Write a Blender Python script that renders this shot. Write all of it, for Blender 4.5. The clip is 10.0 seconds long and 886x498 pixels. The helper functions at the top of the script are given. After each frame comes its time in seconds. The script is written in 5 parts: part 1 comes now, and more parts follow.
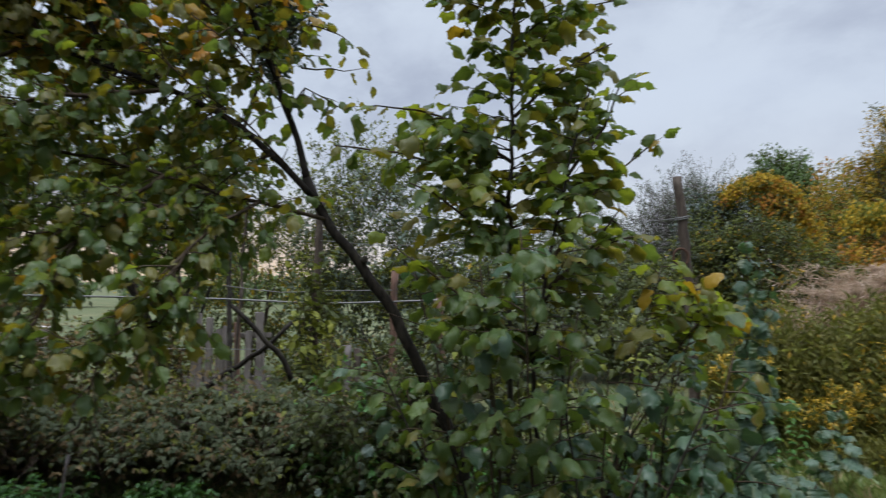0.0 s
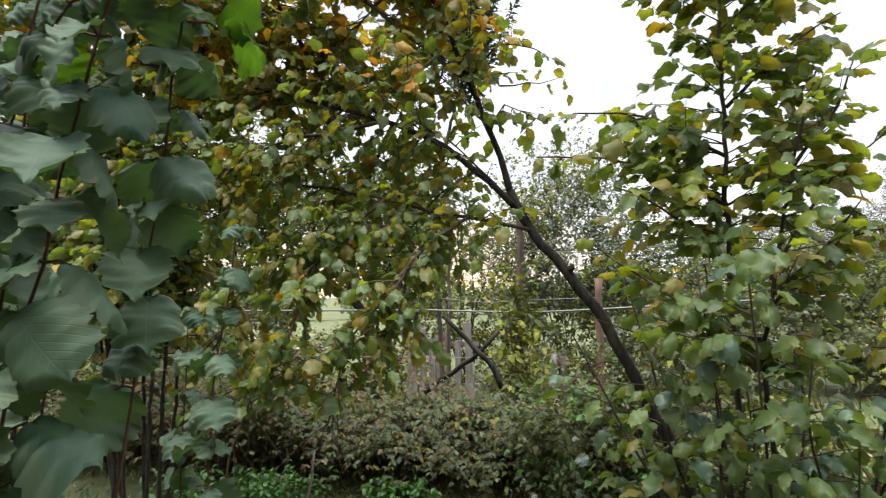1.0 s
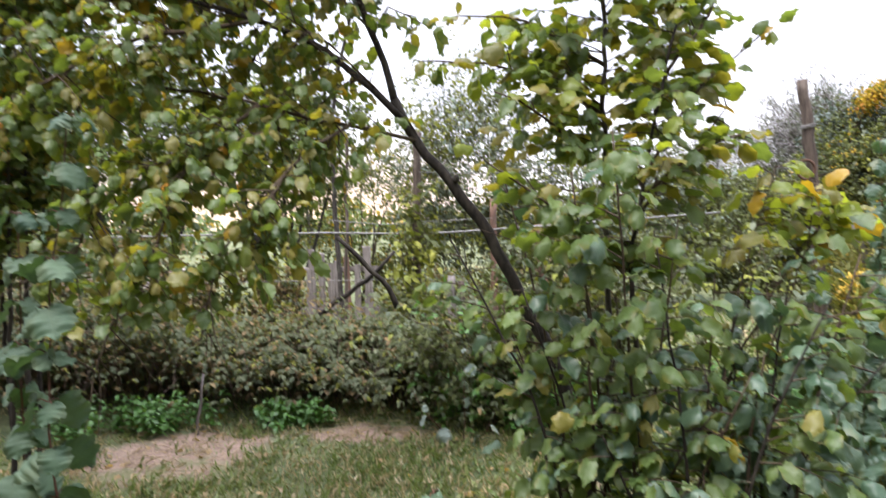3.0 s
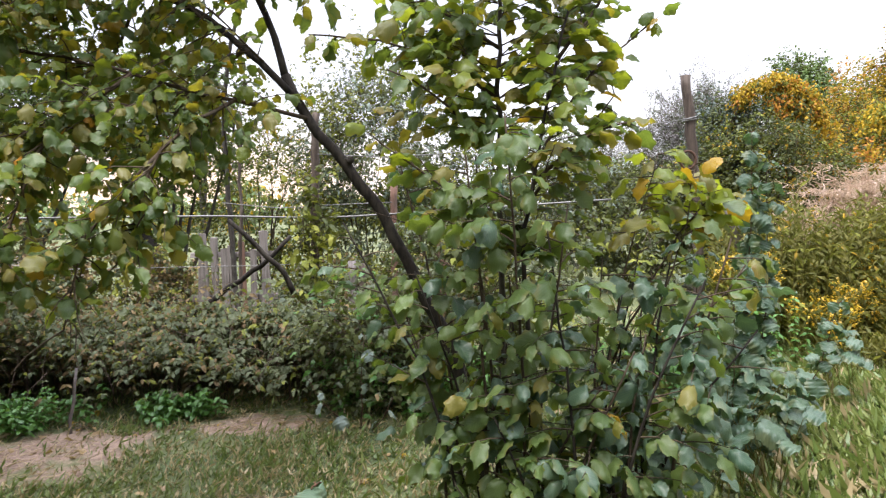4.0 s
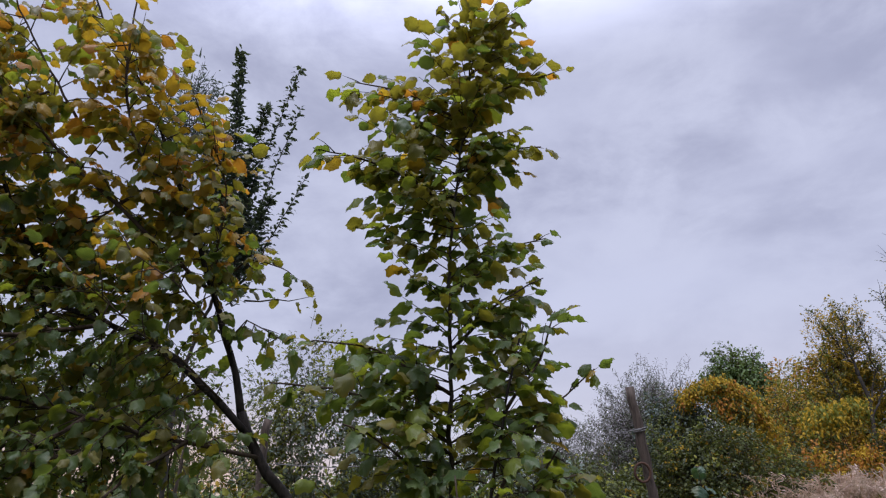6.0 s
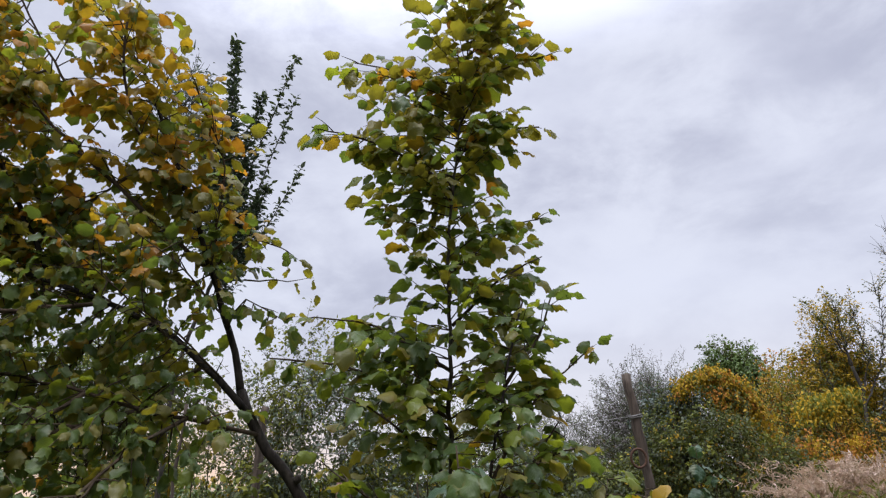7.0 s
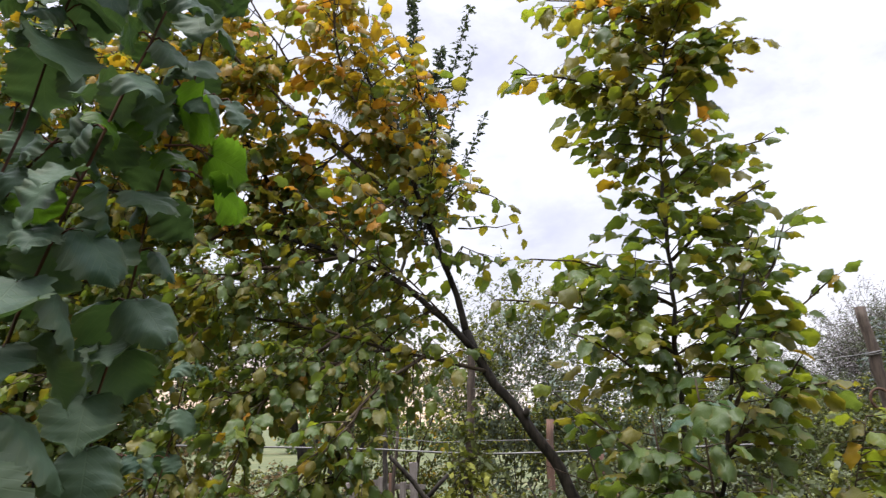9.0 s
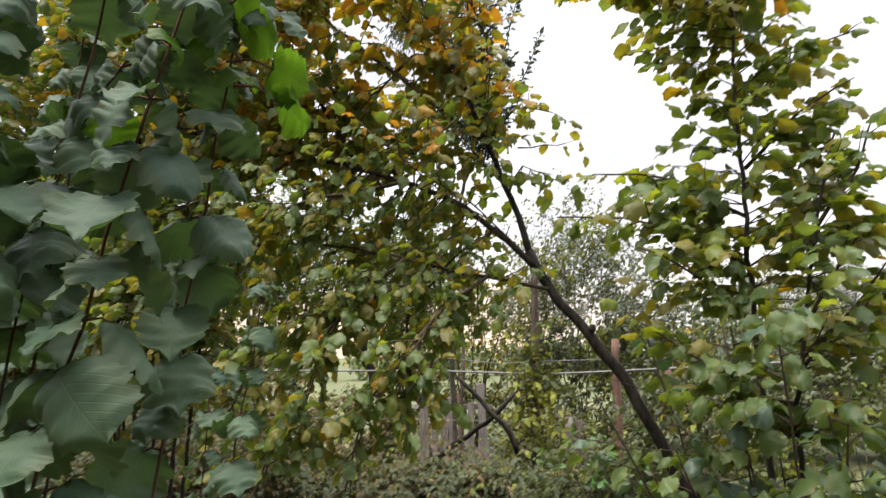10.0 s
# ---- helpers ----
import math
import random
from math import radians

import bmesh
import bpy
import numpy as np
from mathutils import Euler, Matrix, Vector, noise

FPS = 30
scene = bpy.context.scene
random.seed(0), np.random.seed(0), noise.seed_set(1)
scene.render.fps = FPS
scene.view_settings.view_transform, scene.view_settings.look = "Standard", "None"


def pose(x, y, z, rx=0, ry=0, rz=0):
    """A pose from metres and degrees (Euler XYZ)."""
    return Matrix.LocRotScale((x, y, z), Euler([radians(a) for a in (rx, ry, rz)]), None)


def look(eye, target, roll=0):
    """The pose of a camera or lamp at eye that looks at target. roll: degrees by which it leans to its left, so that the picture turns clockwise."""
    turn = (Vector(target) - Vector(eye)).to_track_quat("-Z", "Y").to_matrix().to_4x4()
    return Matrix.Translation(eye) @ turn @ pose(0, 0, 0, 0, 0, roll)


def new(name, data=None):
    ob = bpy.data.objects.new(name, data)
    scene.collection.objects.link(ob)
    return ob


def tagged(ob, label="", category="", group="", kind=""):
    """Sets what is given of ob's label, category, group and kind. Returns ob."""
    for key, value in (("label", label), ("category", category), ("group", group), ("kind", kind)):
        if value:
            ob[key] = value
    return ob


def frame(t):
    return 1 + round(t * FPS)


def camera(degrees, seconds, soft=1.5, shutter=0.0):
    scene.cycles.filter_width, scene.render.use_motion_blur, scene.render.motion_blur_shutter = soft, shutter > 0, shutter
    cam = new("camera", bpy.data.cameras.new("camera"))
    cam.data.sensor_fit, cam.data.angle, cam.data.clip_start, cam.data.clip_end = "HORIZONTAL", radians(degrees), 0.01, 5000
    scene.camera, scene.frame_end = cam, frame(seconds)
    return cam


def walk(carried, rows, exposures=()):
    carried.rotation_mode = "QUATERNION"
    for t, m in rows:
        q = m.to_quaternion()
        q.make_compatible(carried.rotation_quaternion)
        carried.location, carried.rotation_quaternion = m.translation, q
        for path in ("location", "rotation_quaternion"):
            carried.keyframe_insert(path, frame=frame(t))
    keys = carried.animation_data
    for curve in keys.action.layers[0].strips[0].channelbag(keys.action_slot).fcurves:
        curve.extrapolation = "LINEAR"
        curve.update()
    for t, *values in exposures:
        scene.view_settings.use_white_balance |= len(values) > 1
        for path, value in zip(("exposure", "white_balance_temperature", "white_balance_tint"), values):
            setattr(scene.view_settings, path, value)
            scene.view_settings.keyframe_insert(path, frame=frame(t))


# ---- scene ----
cam = camera(71.0, 10.0, soft=1.2, shutter=0.3)
PATH = [
    (0, (0.089, 0.232, 1.424), (0.19, 2.226, 1.541), 0.1),
    (0.5, (0.054, 0.199, 1.423), (-0.183, 2.181, 1.554), -1.4),
    (1, (0.053, 0.183, 1.42), (-0.467, 2.108, 1.575), -1.6),
    (1.5, (0.052, 0.184, 1.42), (-0.52, 2.091, 1.602), -1.7),
    (2, (0.047, 0.177, 1.45), (-0.53, 2.078, 1.68), -2.3),
    (2.5, (0.097, 0.223, 1.409), (-0.394, 2.157, 1.559), -2.2),
    (3, (0.145, 0.259, 1.333), (-0.095, 2.243, 1.256), -2.2),
    (3.2, (0.15, 0.265, 1.324), (-0.006, 2.253, 1.172), -1.7),
    (4.3, (0.197, 0.321, 1.32), (0.316, 2.315, 1.221), -1.9),
    (4.5, (0.201, 0.286, 1.393), (0.352, 2.28, 1.43), -1.9),
    (5, (0.191, 0.232, 1.533), (0.379, 2.171, 1.983), -1.6),
    (5.5, (0.189, 0.201, 1.572), (0.397, 2.073, 2.246), -1.6),
    (5.7, (0.193, 0.185, 1.576), (0.399, 2.043, 2.286), -1.4),
    (6.8, (0.182, 0.198, 1.491), (0.404, 2.041, 2.234), -1.4),
    (7, (0.174, 0.21, 1.487), (0.401, 2.063, 2.205), -1.6),
    (7.5, (0.185, 0.219, 1.507), (0.414, 2.078, 2.209), -1.8),
    (8, (0.18, 0.196, 1.527), (0.394, 2.06, 2.22), -2.4),
    (8.5, (0.059, 0.171, 1.461), (-0.005, 2.067, 2.095), -1.0),
    (9, (0.019, 0.168, 1.458), (-0.319, 2.057, 2.02), -0.3),
    (9.5, (0.013, 0.176, 1.417), (-0.392, 2.07, 1.916), -0.3),
    (10, (0.007, 0.176, 1.421), (-0.53, 2.071, 1.767), -1.3),
]
EXPOSURES = [(0, -0.08, 6050, 3), (0.5, 0.42, 6400, 3), (1, 0.98, 6700, 4), (1.8, 1.0, 6650, 8), (2.2, 0.28, 6450, 10), (2.7, 0.93, 6500, 10), (3.2, 1.48, 6450, 12), (4.3, 0.92, 6500, 8),
             (4.5, 0.42, 6450, 7), (4.8, -0.04, 5950, 14), (5.7, -0.29, 5850, 18), (6.8, 0.1, 6350, 10), (7.1, 0.13, 6350, 10), (7.5, 0.2, 6400, 10), (8.0, -0.02, 6150, 11), (8.5, 0.27, 6450, 10), (9.0, 0.69, 6550, 10), (9.5, 0.74, 6750, 9), (10, 0.95, 7000, 8)]
walk(cam, [(t, look(eye, target, roll)) for t, eye, target, roll in PATH], EXPOSURES)
# ---------------------------------------------------------------- world, sun
SUN_AZ, SUN_EL, GLOW_AZ = radians(215), radians(68), radians(-26)
world = bpy.data.worlds.new("overcast_evening")
scene.world = world
world.use_nodes = True
wn, wl = world.node_tree.nodes, world.node_tree.links
wn.clear()


def wnode(kind, **props):
    n = wn.new(kind)
    for k, v in props.items():
        n.inputs[k].default_value = v
    return n


def wmix(fac, a, b):
    n = wn.new("ShaderNodeMix")
    n.data_type = "RGBA"
    for sock, val in ((n.inputs[0], fac), (n.inputs[6], a), (n.inputs[7], b)):
        if isinstance(val, (float, int)):
            sock.default_value = val
        elif isinstance(val, tuple):
            sock.default_value = (*val, 1)
        else:
            wl.new(val, sock)
    return n.outputs[2]


def wramp(sock, lo, hi):
    n = wn.new("ShaderNodeMapRange")
    n.interpolation_type = "SMOOTHSTEP"
    n.inputs[1].default_value, n.inputs[2].default_value = lo, hi
    wl.new(sock, n.inputs[0])
    return n.outputs[0]


coord = wn.new("ShaderNodeTexCoord")
wmap = wn.new("ShaderNodeMapping")
wmap.inputs["Scale"].default_value = (1.0, 1.0, 1.7)
wmap.inputs["Rotation"].default_value = (radians(8), radians(-10), radians(25))
wl.new(coord.outputs["Generated"], wmap.inputs[0])
broad = wnode("ShaderNodeTexNoise", Scale=2.3, Detail=6.0, Roughness=0.5, Distortion=0.35)
fine = wnode("ShaderNodeTexNoise", Scale=5.5, Detail=7.0, Roughness=0.6, Distortion=0.2)
for n in (broad, fine):
    wl.new(wmap.outputs[0], n.inputs["Vector"])
sep = wn.new("ShaderNodeSeparateXYZ")
wl.new(coord.outputs["Generated"], sep.inputs[0])
cloud = wmix(wramp(broad.outputs[0], 0.36, 0.66), (0.53, 0.545, 0.665), (0.80, 0.82, 0.94))
cloud = wmix(wramp(fine.outputs[0], 0.35, 0.75), cloud, (0.79, 0.81, 0.92))
low = wn.new("ShaderNodeMapRange")
low.interpolation_type = "SMOOTHSTEP"
for i, v in enumerate((0.0, 0.30, 1.0, 0.0)):
    low.inputs[i + 1].default_value = v
wl.new(sep.outputs[2], low.inputs[0])
haze = wn.new("ShaderNodeMath")
haze.operation = "MULTIPLY"
haze.inputs[1].default_value = 0.55
wl.new(low.outputs[0], haze.inputs[0])
cloud = wmix(haze.outputs[0], cloud, (0.86, 0.80, 0.80))
# a warm break in the clouds, low behind the orchard
glow_dot = wn.new("ShaderNodeVectorMath")
glow_dot.operation = "DOT_PRODUCT"
wl.new(coord.outputs["Generated"], glow_dot.inputs[0])
glow_dot.inputs[1].default_value = (math.sin(GLOW_AZ), math.cos(GLOW_AZ), 0.0)
glow = wn.new("ShaderNodeMath")
glow.operation = "MULTIPLY"
wl.new(wramp(glow_dot.outputs["Value"], 0.86, 1.0), glow.inputs[0])
low2 = wn.new("ShaderNodeMapRange")
low2.interpolation_type = "SMOOTHSTEP"
for i, v in enumerate((0.03, 0.16, 0.9, 0.0)):
    low2.inputs[i + 1].default_value = v
wl.new(sep.outputs[2], low2.inputs[0])
wl.new(low2.outputs[0], glow.inputs[1])
cloud = wmix(glow.outputs[0], cloud, (1.0, 0.72, 0.52))
# an overcast sky grows brighter towards the zenith
rise = wn.new("ShaderNodeMapRange")
rise.interpolation_type = "SMOOTHSTEP"
for i, v in enumerate((0.58, 1.0, 1.0, 5.8)):
    rise.inputs[i + 1].default_value = v
wl.new(sep.outputs[2], rise.inputs[0])
sky = wn.new("ShaderNodeTexSky")
sky.sky_type = "NISHITA"
sky.sun_disc = False
sky.sun_elevation, sky.sun_rotation = SUN_EL, SUN_AZ
clear = wn.new("ShaderNodeBackground")
clear.inputs["Strength"].default_value = 0.06
wl.new(sky.outputs[0], clear.inputs["Color"])
cover = wn.new("ShaderNodeBackground")
wl.new(rise.outputs[0], cover.inputs["Strength"])
wl.new(cloud, cover.inputs["Color"])
blend = wn.new("ShaderNodeMixShader")
blend.inputs[0].default_value = 0.88
wl.new(clear.outputs[0], blend.inputs[1])
wl.new(cover.outputs[0], blend.inputs[2])
wout = wn.new("ShaderNodeOutputWorld")
wl.new(blend.outputs[0], wout.inputs[0])

sun = new("sun", bpy.data.lights.new("sun", "SUN"))
sun.data.energy, sun.data.angle, sun.data.color = 1.75, radians(18), (1.0, 0.95, 0.88)
sun.matrix_world = look((0, 0, 30), (-30 * math.sin(SUN_AZ), -30 * math.cos(SUN_AZ), 30 - 30 * math.tan(SUN_EL)))


# ---------------------------------------------------------------- materials
def shade(name):
    m = bpy.data.materials.new(name)
    m.use_nodes = True
    m.node_tree.nodes.clear()
    return m, m.node_tree.nodes, m.node_tree.links


def set_in(nt, node, key, val):
    sock = node.inputs[key]
    if isinstance(val, bpy.types.NodeSocket):
        nt.links.new(val, sock)
    elif isinstance(val, tuple) and len(val) == 3 and sock.type == "RGBA":
        sock.default_value = (*val, 1)
    else:
        sock.default_value = val


def nd(m, kind, op=None, **ins):
    n = m.node_tree.nodes.new(kind)
    if op:
        n.operation = op
    for k, v in ins.items():
        key = int(k[1:]) if k[0] == "i" and k[1:].isdigit() else k
        set_in(m.node_tree, n, key, v)
    return n


def mathn(m, op, a, b=0.0):
    return nd(m, "ShaderNodeMath", op, i0=a, i1=b).outputs[0]


def mixc(m, fac, a, b):
    n = m.node_tree.nodes.new("ShaderNodeMix")
    n.data_type = "RGBA"
    for i, v in ((0, fac), (6, a), (7, b)):
        set_in(m.node_tree, n, i, v)
    return n.outputs[2]


def ramp(m, x, lo, hi, a=0.0, b=1.0):
    n = m.node_tree.nodes.new("ShaderNodeMapRange")
    n.interpolation_type = "SMOOTHSTEP"
    for i, v in enumerate((x, lo, hi, a, b)):
        set_in(m.node_tree, n, i, v)
    return n.outputs[0]


def finish(m, shader):
    out = m.node_tree.nodes.new("ShaderNodeOutputMaterial")
    m.node_tree.links.new(shader, out.inputs[0])
    return m


def leaf_material(name, c1, c2, spot, gloss=0.42, through_amount=0.35, spots=0.25, veins=0.2, lit=None, sheen=0.45):
    """Leaf blade: two greens by leaf, paler veins, brown spots and edges, light coming through."""
    m, _, _ = shade(name)
    rnd = mathn(m, "FRACT", mathn(m, "ADD", nd(m, "ShaderNodeObjectInfo").outputs["Random"],
                                  nd(m, "ShaderNodeNewGeometry").outputs["Random Per Island"]))
    uv = nd(m, "ShaderNodeUVMap").outputs[0]
    s = nd(m, "ShaderNodeSeparateXYZ", i0=uv)
    u = mathn(m, "ABSOLUTE", mathn(m, "SUBTRACT", s.outputs[0], 0.5))
    v = s.outputs[1]
    col = mixc(m, rnd, c1, c2)
    big = nd(m, "ShaderNodeTexNoise", i0=uv)
    big.noise_dimensions = "4D"
    set_in(m.node_tree, big, "Vector", uv)
    set_in(m.node_tree, big, "W", mathn(m, "MULTIPLY", rnd, 37.0))
    set_in(m.node_tree, big, "Scale", 2.2)
    set_in(m.node_tree, big, "Detail", 5.0)
    blot = big.outputs[0]
    col = mixc(m, ramp(m, blot, 0.35, 0.7, 0.0, 0.45), col, c2)
    edge = ramp(m, mathn(m, "ADD", mathn(m, "MULTIPLY", u, 1.4), mathn(m, "MULTIPLY", blot, 0.8)), 0.85, 1.15, 0.0, spots * 2)
    col = mixc(m, edge, col, spot)
    height = blot
    if veins:
        wave = mathn(m, "SINE", mathn(m, "MULTIPLY", mathn(m, "SUBTRACT", v, mathn(m, "MULTIPLY", u, 0.85)), 46.0))
        side = ramp(m, wave, 0.80, 1.0)
        mid = ramp(m, u, 0.0, 0.022, 1.0, 0.0)
        vein = mathn(m, "MAXIMUM", side, mid)
        col = mixc(m, mathn(m, "MULTIPLY", vein, veins), col, (0.26, 0.30, 0.12))
        height = mathn(m, "SUBTRACT", mathn(m, "MULTIPLY", blot, 0.6), mathn(m, "MULTIPLY", vein, min(1.0, 3.5 * veins)))
    bump = nd(m, "ShaderNodeBump", Height=height, Strength=0.35, Distance=0.003)
    pr = nd(m, "ShaderNodeBsdfPrincipled", Roughness=gloss, Normal=bump.outputs[0])
    set_in(m.node_tree, pr, "Base Color", col)
    set_in(m.node_tree, pr, "Specular IOR Level", sheen)
    tr = nd(m, "ShaderNodeBsdfTranslucent", Normal=bump.outputs[0])
    warm = mixc(m, 0.55, col, mixc(m, 0.35, col, (0.45, 0.50, 0.04))) if lit is None else mixc(m, 0.68, col, lit)
    set_in(m.node_tree, tr, "Color", warm)
    mx = nd(m, "ShaderNodeMixShader", i0=through_amount)
    m.node_tree.links.new(pr.outputs[0], mx.inputs[1])
    m.node_tree.links.new(tr.outputs[0], mx.inputs[2])
    return finish(m, mx.outputs[0])


def bark_material(name, c1, c2, c3, scale=1.0, stretch=(1, 1, 0.25)):
    """Bark or weathered wood: long streaks, blotches of lichen, fine relief."""
    m, _, _ = shade(name)
    co = nd(m, "ShaderNodeTexCoord").outputs["Object"]
    mp = nd(m, "ShaderNodeMapping", i0=co)
    mp.inputs["Scale"].default_value = stretch
    streak = nd(m, "ShaderNodeTexNoise", Vector=mp.outputs[0], Scale=60.0 * scale, Detail=6.0, Roughness=0.65)
    blotch = nd(m, "ShaderNodeTexNoise", Vector=co, Scale=9.0 * scale, Detail=5.0)
    col = mixc(m, ramp(m, streak.outputs[0], 0.35, 0.65), c1, c2)
    col = mixc(m, ramp(m, blotch.outputs[0], 0.52, 0.68, 0.0, 0.7), col, c3)
    bump = nd(m, "ShaderNodeBump", Height=streak.outputs[0], Strength=0.7, Distance=0.006)
    pr = nd(m, "ShaderNodeBsdfPrincipled", Roughness=0.9, Normal=bump.outputs[0])
    set_in(m.node_tree, pr, "Specular IOR Level", 0.2)
    set_in(m.node_tree, pr, "Base Color", col)
    return finish(m, pr.outputs[0])


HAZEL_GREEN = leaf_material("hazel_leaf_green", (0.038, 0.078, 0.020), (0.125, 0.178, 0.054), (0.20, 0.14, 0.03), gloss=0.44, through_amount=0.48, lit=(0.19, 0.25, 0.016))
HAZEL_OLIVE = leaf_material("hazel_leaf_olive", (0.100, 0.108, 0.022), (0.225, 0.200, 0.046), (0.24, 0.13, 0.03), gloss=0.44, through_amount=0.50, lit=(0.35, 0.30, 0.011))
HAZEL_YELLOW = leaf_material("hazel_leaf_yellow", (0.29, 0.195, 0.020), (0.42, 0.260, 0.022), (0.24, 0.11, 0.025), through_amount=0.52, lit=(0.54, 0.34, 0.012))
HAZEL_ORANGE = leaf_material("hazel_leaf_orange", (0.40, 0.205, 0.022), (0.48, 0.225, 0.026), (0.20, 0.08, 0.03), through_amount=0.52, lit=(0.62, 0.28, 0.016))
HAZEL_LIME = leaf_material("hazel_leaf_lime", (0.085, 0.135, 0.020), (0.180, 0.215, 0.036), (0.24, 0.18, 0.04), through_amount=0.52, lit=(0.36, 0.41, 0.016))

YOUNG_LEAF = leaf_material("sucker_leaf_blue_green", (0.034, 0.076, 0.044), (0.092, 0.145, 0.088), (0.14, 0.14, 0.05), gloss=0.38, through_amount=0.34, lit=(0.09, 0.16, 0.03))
PALE_LEAF = leaf_material("pale_leaf", (0.12, 0.17, 0.14), (0.22, 0.27, 0.23), (0.2, 0.2, 0.1), gloss=0.40)
BIG_LEAF = leaf_material("sapling_leaf_grey_green", (0.023, 0.056, 0.031), (0.086, 0.134, 0.078), (0.12, 0.12, 0.05), gloss=0.58, through_amount=0.26, spots=0.12, veins=0.06, lit=(0.07, 0.13, 0.012), sheen=0.30)
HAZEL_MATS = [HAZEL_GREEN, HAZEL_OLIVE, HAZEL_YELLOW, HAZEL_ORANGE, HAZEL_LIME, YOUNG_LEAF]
# backlit copy of the sapling leaf: light shining through is put into its colour
BIG_BACKLIT = leaf_material("sapling_leaf_backlit", (0.045, 0.110, 0.010), (0.075, 0.160, 0.012), (0.16, 0.18, 0.03), gloss=0.45, through_amount=0.62, spots=0.08, veins=0.12, lit=(0.10, 0.20, 0.008))
PLUM_LEAF = leaf_material("plum_leaf", (0.026, 0.046, 0.036), (0.055, 0.082, 0.062), (0.06, 0.06, 0.03), veins=0, through_amount=0.15)
BRAMBLE_LEAF = leaf_material("bramble_leaf", (0.036, 0.052, 0.022), (0.125, 0.140, 0.072), (0.16, 0.10, 0.05), gloss=0.6, veins=0.1, spots=0.12, sheen=0.25)
BRAMBLE_DRY = leaf_material("bramble_leaf_dry", (0.080, 0.050, 0.026), (0.24, 0.165, 0.080), (0.10, 0.05, 0.03), gloss=0.7, veins=0, spots=0.3, sheen=0.2)
NETTLE_LEAF = leaf_material("nettle_leaf", (0.042, 0.125, 0.020), (0.080, 0.195, 0.030), (0.10, 0.15, 0.026), veins=0)
SHRUB_GREEN = leaf_material("shrub_leaf_green", (0.034, 0.046, 0.015), (0.080, 0.092, 0.025), (0.14, 0.11, 0.035), veins=0, gloss=0.6, through_amount=0.25, spots=0.12, sheen=0.2)
SHRUB_GREY = leaf_material("shrub_leaf_grey", (0.070, 0.088, 0.056), (0.125, 0.140, 0.086), (0.17, 0.14, 0.07), veins=0, gloss=0.6, through_amount=0.25, spots=0.12, sheen=0.2)
SHRUB_GOLD = leaf_material("shrub_leaf_gold", (0.20, 0.130, 0.012), (0.42, 0.265, 0.018), (0.34, 0.125, 0.024), veins=0, gloss=0.6, through_amount=0.25, spots=0.12, sheen=0.2)
VINE_GOLD = leaf_material("vine_leaf_gold", (0.36, 0.225, 0.016), (0.54, 0.35, 0.026), (0.40, 0.18, 0.03), veins=0, gloss=0.6, through_amount=0.3, spots=0.12, sheen=0.2)
SHRUB_RUST = leaf_material("shrub_leaf_rust", (0.300, 0.115, 0.020), (0.420, 0.175, 0.024), (0.210, 0.070, 0.026), veins=0, gloss=0.6, through_amount=0.25, spots=0.12, sheen=0.2)
SHRUB_LIME = leaf_material("shrub_leaf_lime", (0.110, 0.135, 0.020), (0.200, 0.200, 0.030), (0.27, 0.20, 0.035), veins=0, gloss=0.6, through_amount=0.25, spots=0.12, sheen=0.2)
CROWN_GREEN = leaf_material("far_crown_green", (0.069, 0.119, 0.030), (0.100, 0.156, 0.037), (0.150, 0.150, 0.032), veins=0, gloss=0.6, through_amount=0.25, spots=0.12)
PINE_NEEDLE = leaf_material("pine_needle", (0.09, 0.12, 0.115), (0.14, 0.17, 0.16), (0.12, 0.12, 0.09), veins=0, through_amount=0.1)
GRASS_GREEN = leaf_material("grass_green", (0.070, 0.120, 0.026), (0.150, 0.190, 0.048), (0.28, 0.23, 0.10), veins=0, through_amount=0.3)
GRASS_PALE = leaf_material("grass_pale", (0.16, 0.20, 0.060), (0.26, 0.28, 0.095), (0.30, 0.25, 0.11), veins=0, through_amount=0.35)
GRASS_DRY = leaf_material("grass_dry", (0.30, 0.23, 0.12), (0.40, 0.31, 0.17), (0.30, 0.20, 0.10), veins=0, through_amount=0.3)
PLUME = leaf_material("dry_plume", (0.46, 0.305, 0.235), (0.63, 0.46, 0.37), (0.40, 0.25, 0.18), veins=0, through_amount=0.4)
GREY_TWIG = leaf_material("grey_twig_tip", (0.13, 0.115, 0.115), (0.24, 0.215, 0.215), (0.16, 0.13, 0.11), veins=0, gloss=0.7, through_amount=0.1, sheen=0.2)
WEED_GREEN = leaf_material("weed_green", (0.060, 0.070, 0.016), (0.145, 0.132, 0.028), (0.19, 0.12, 0.03), veins=0, gloss=0.6, through_amount=0.3, spots=0.12, sheen=0.2)
WEED_FLOWER = leaf_material("weed_flower", (0.44, 0.27, 0.020), (0.56, 0.36, 0.026), (0.38, 0.20, 0.03), veins=0)
LITTER = leaf_material("fallen_leaf", (0.24, 0.15, 0.07), (0.34, 0.23, 0.10), (0.16, 0.08, 0.04), veins=0, spots=0.4)

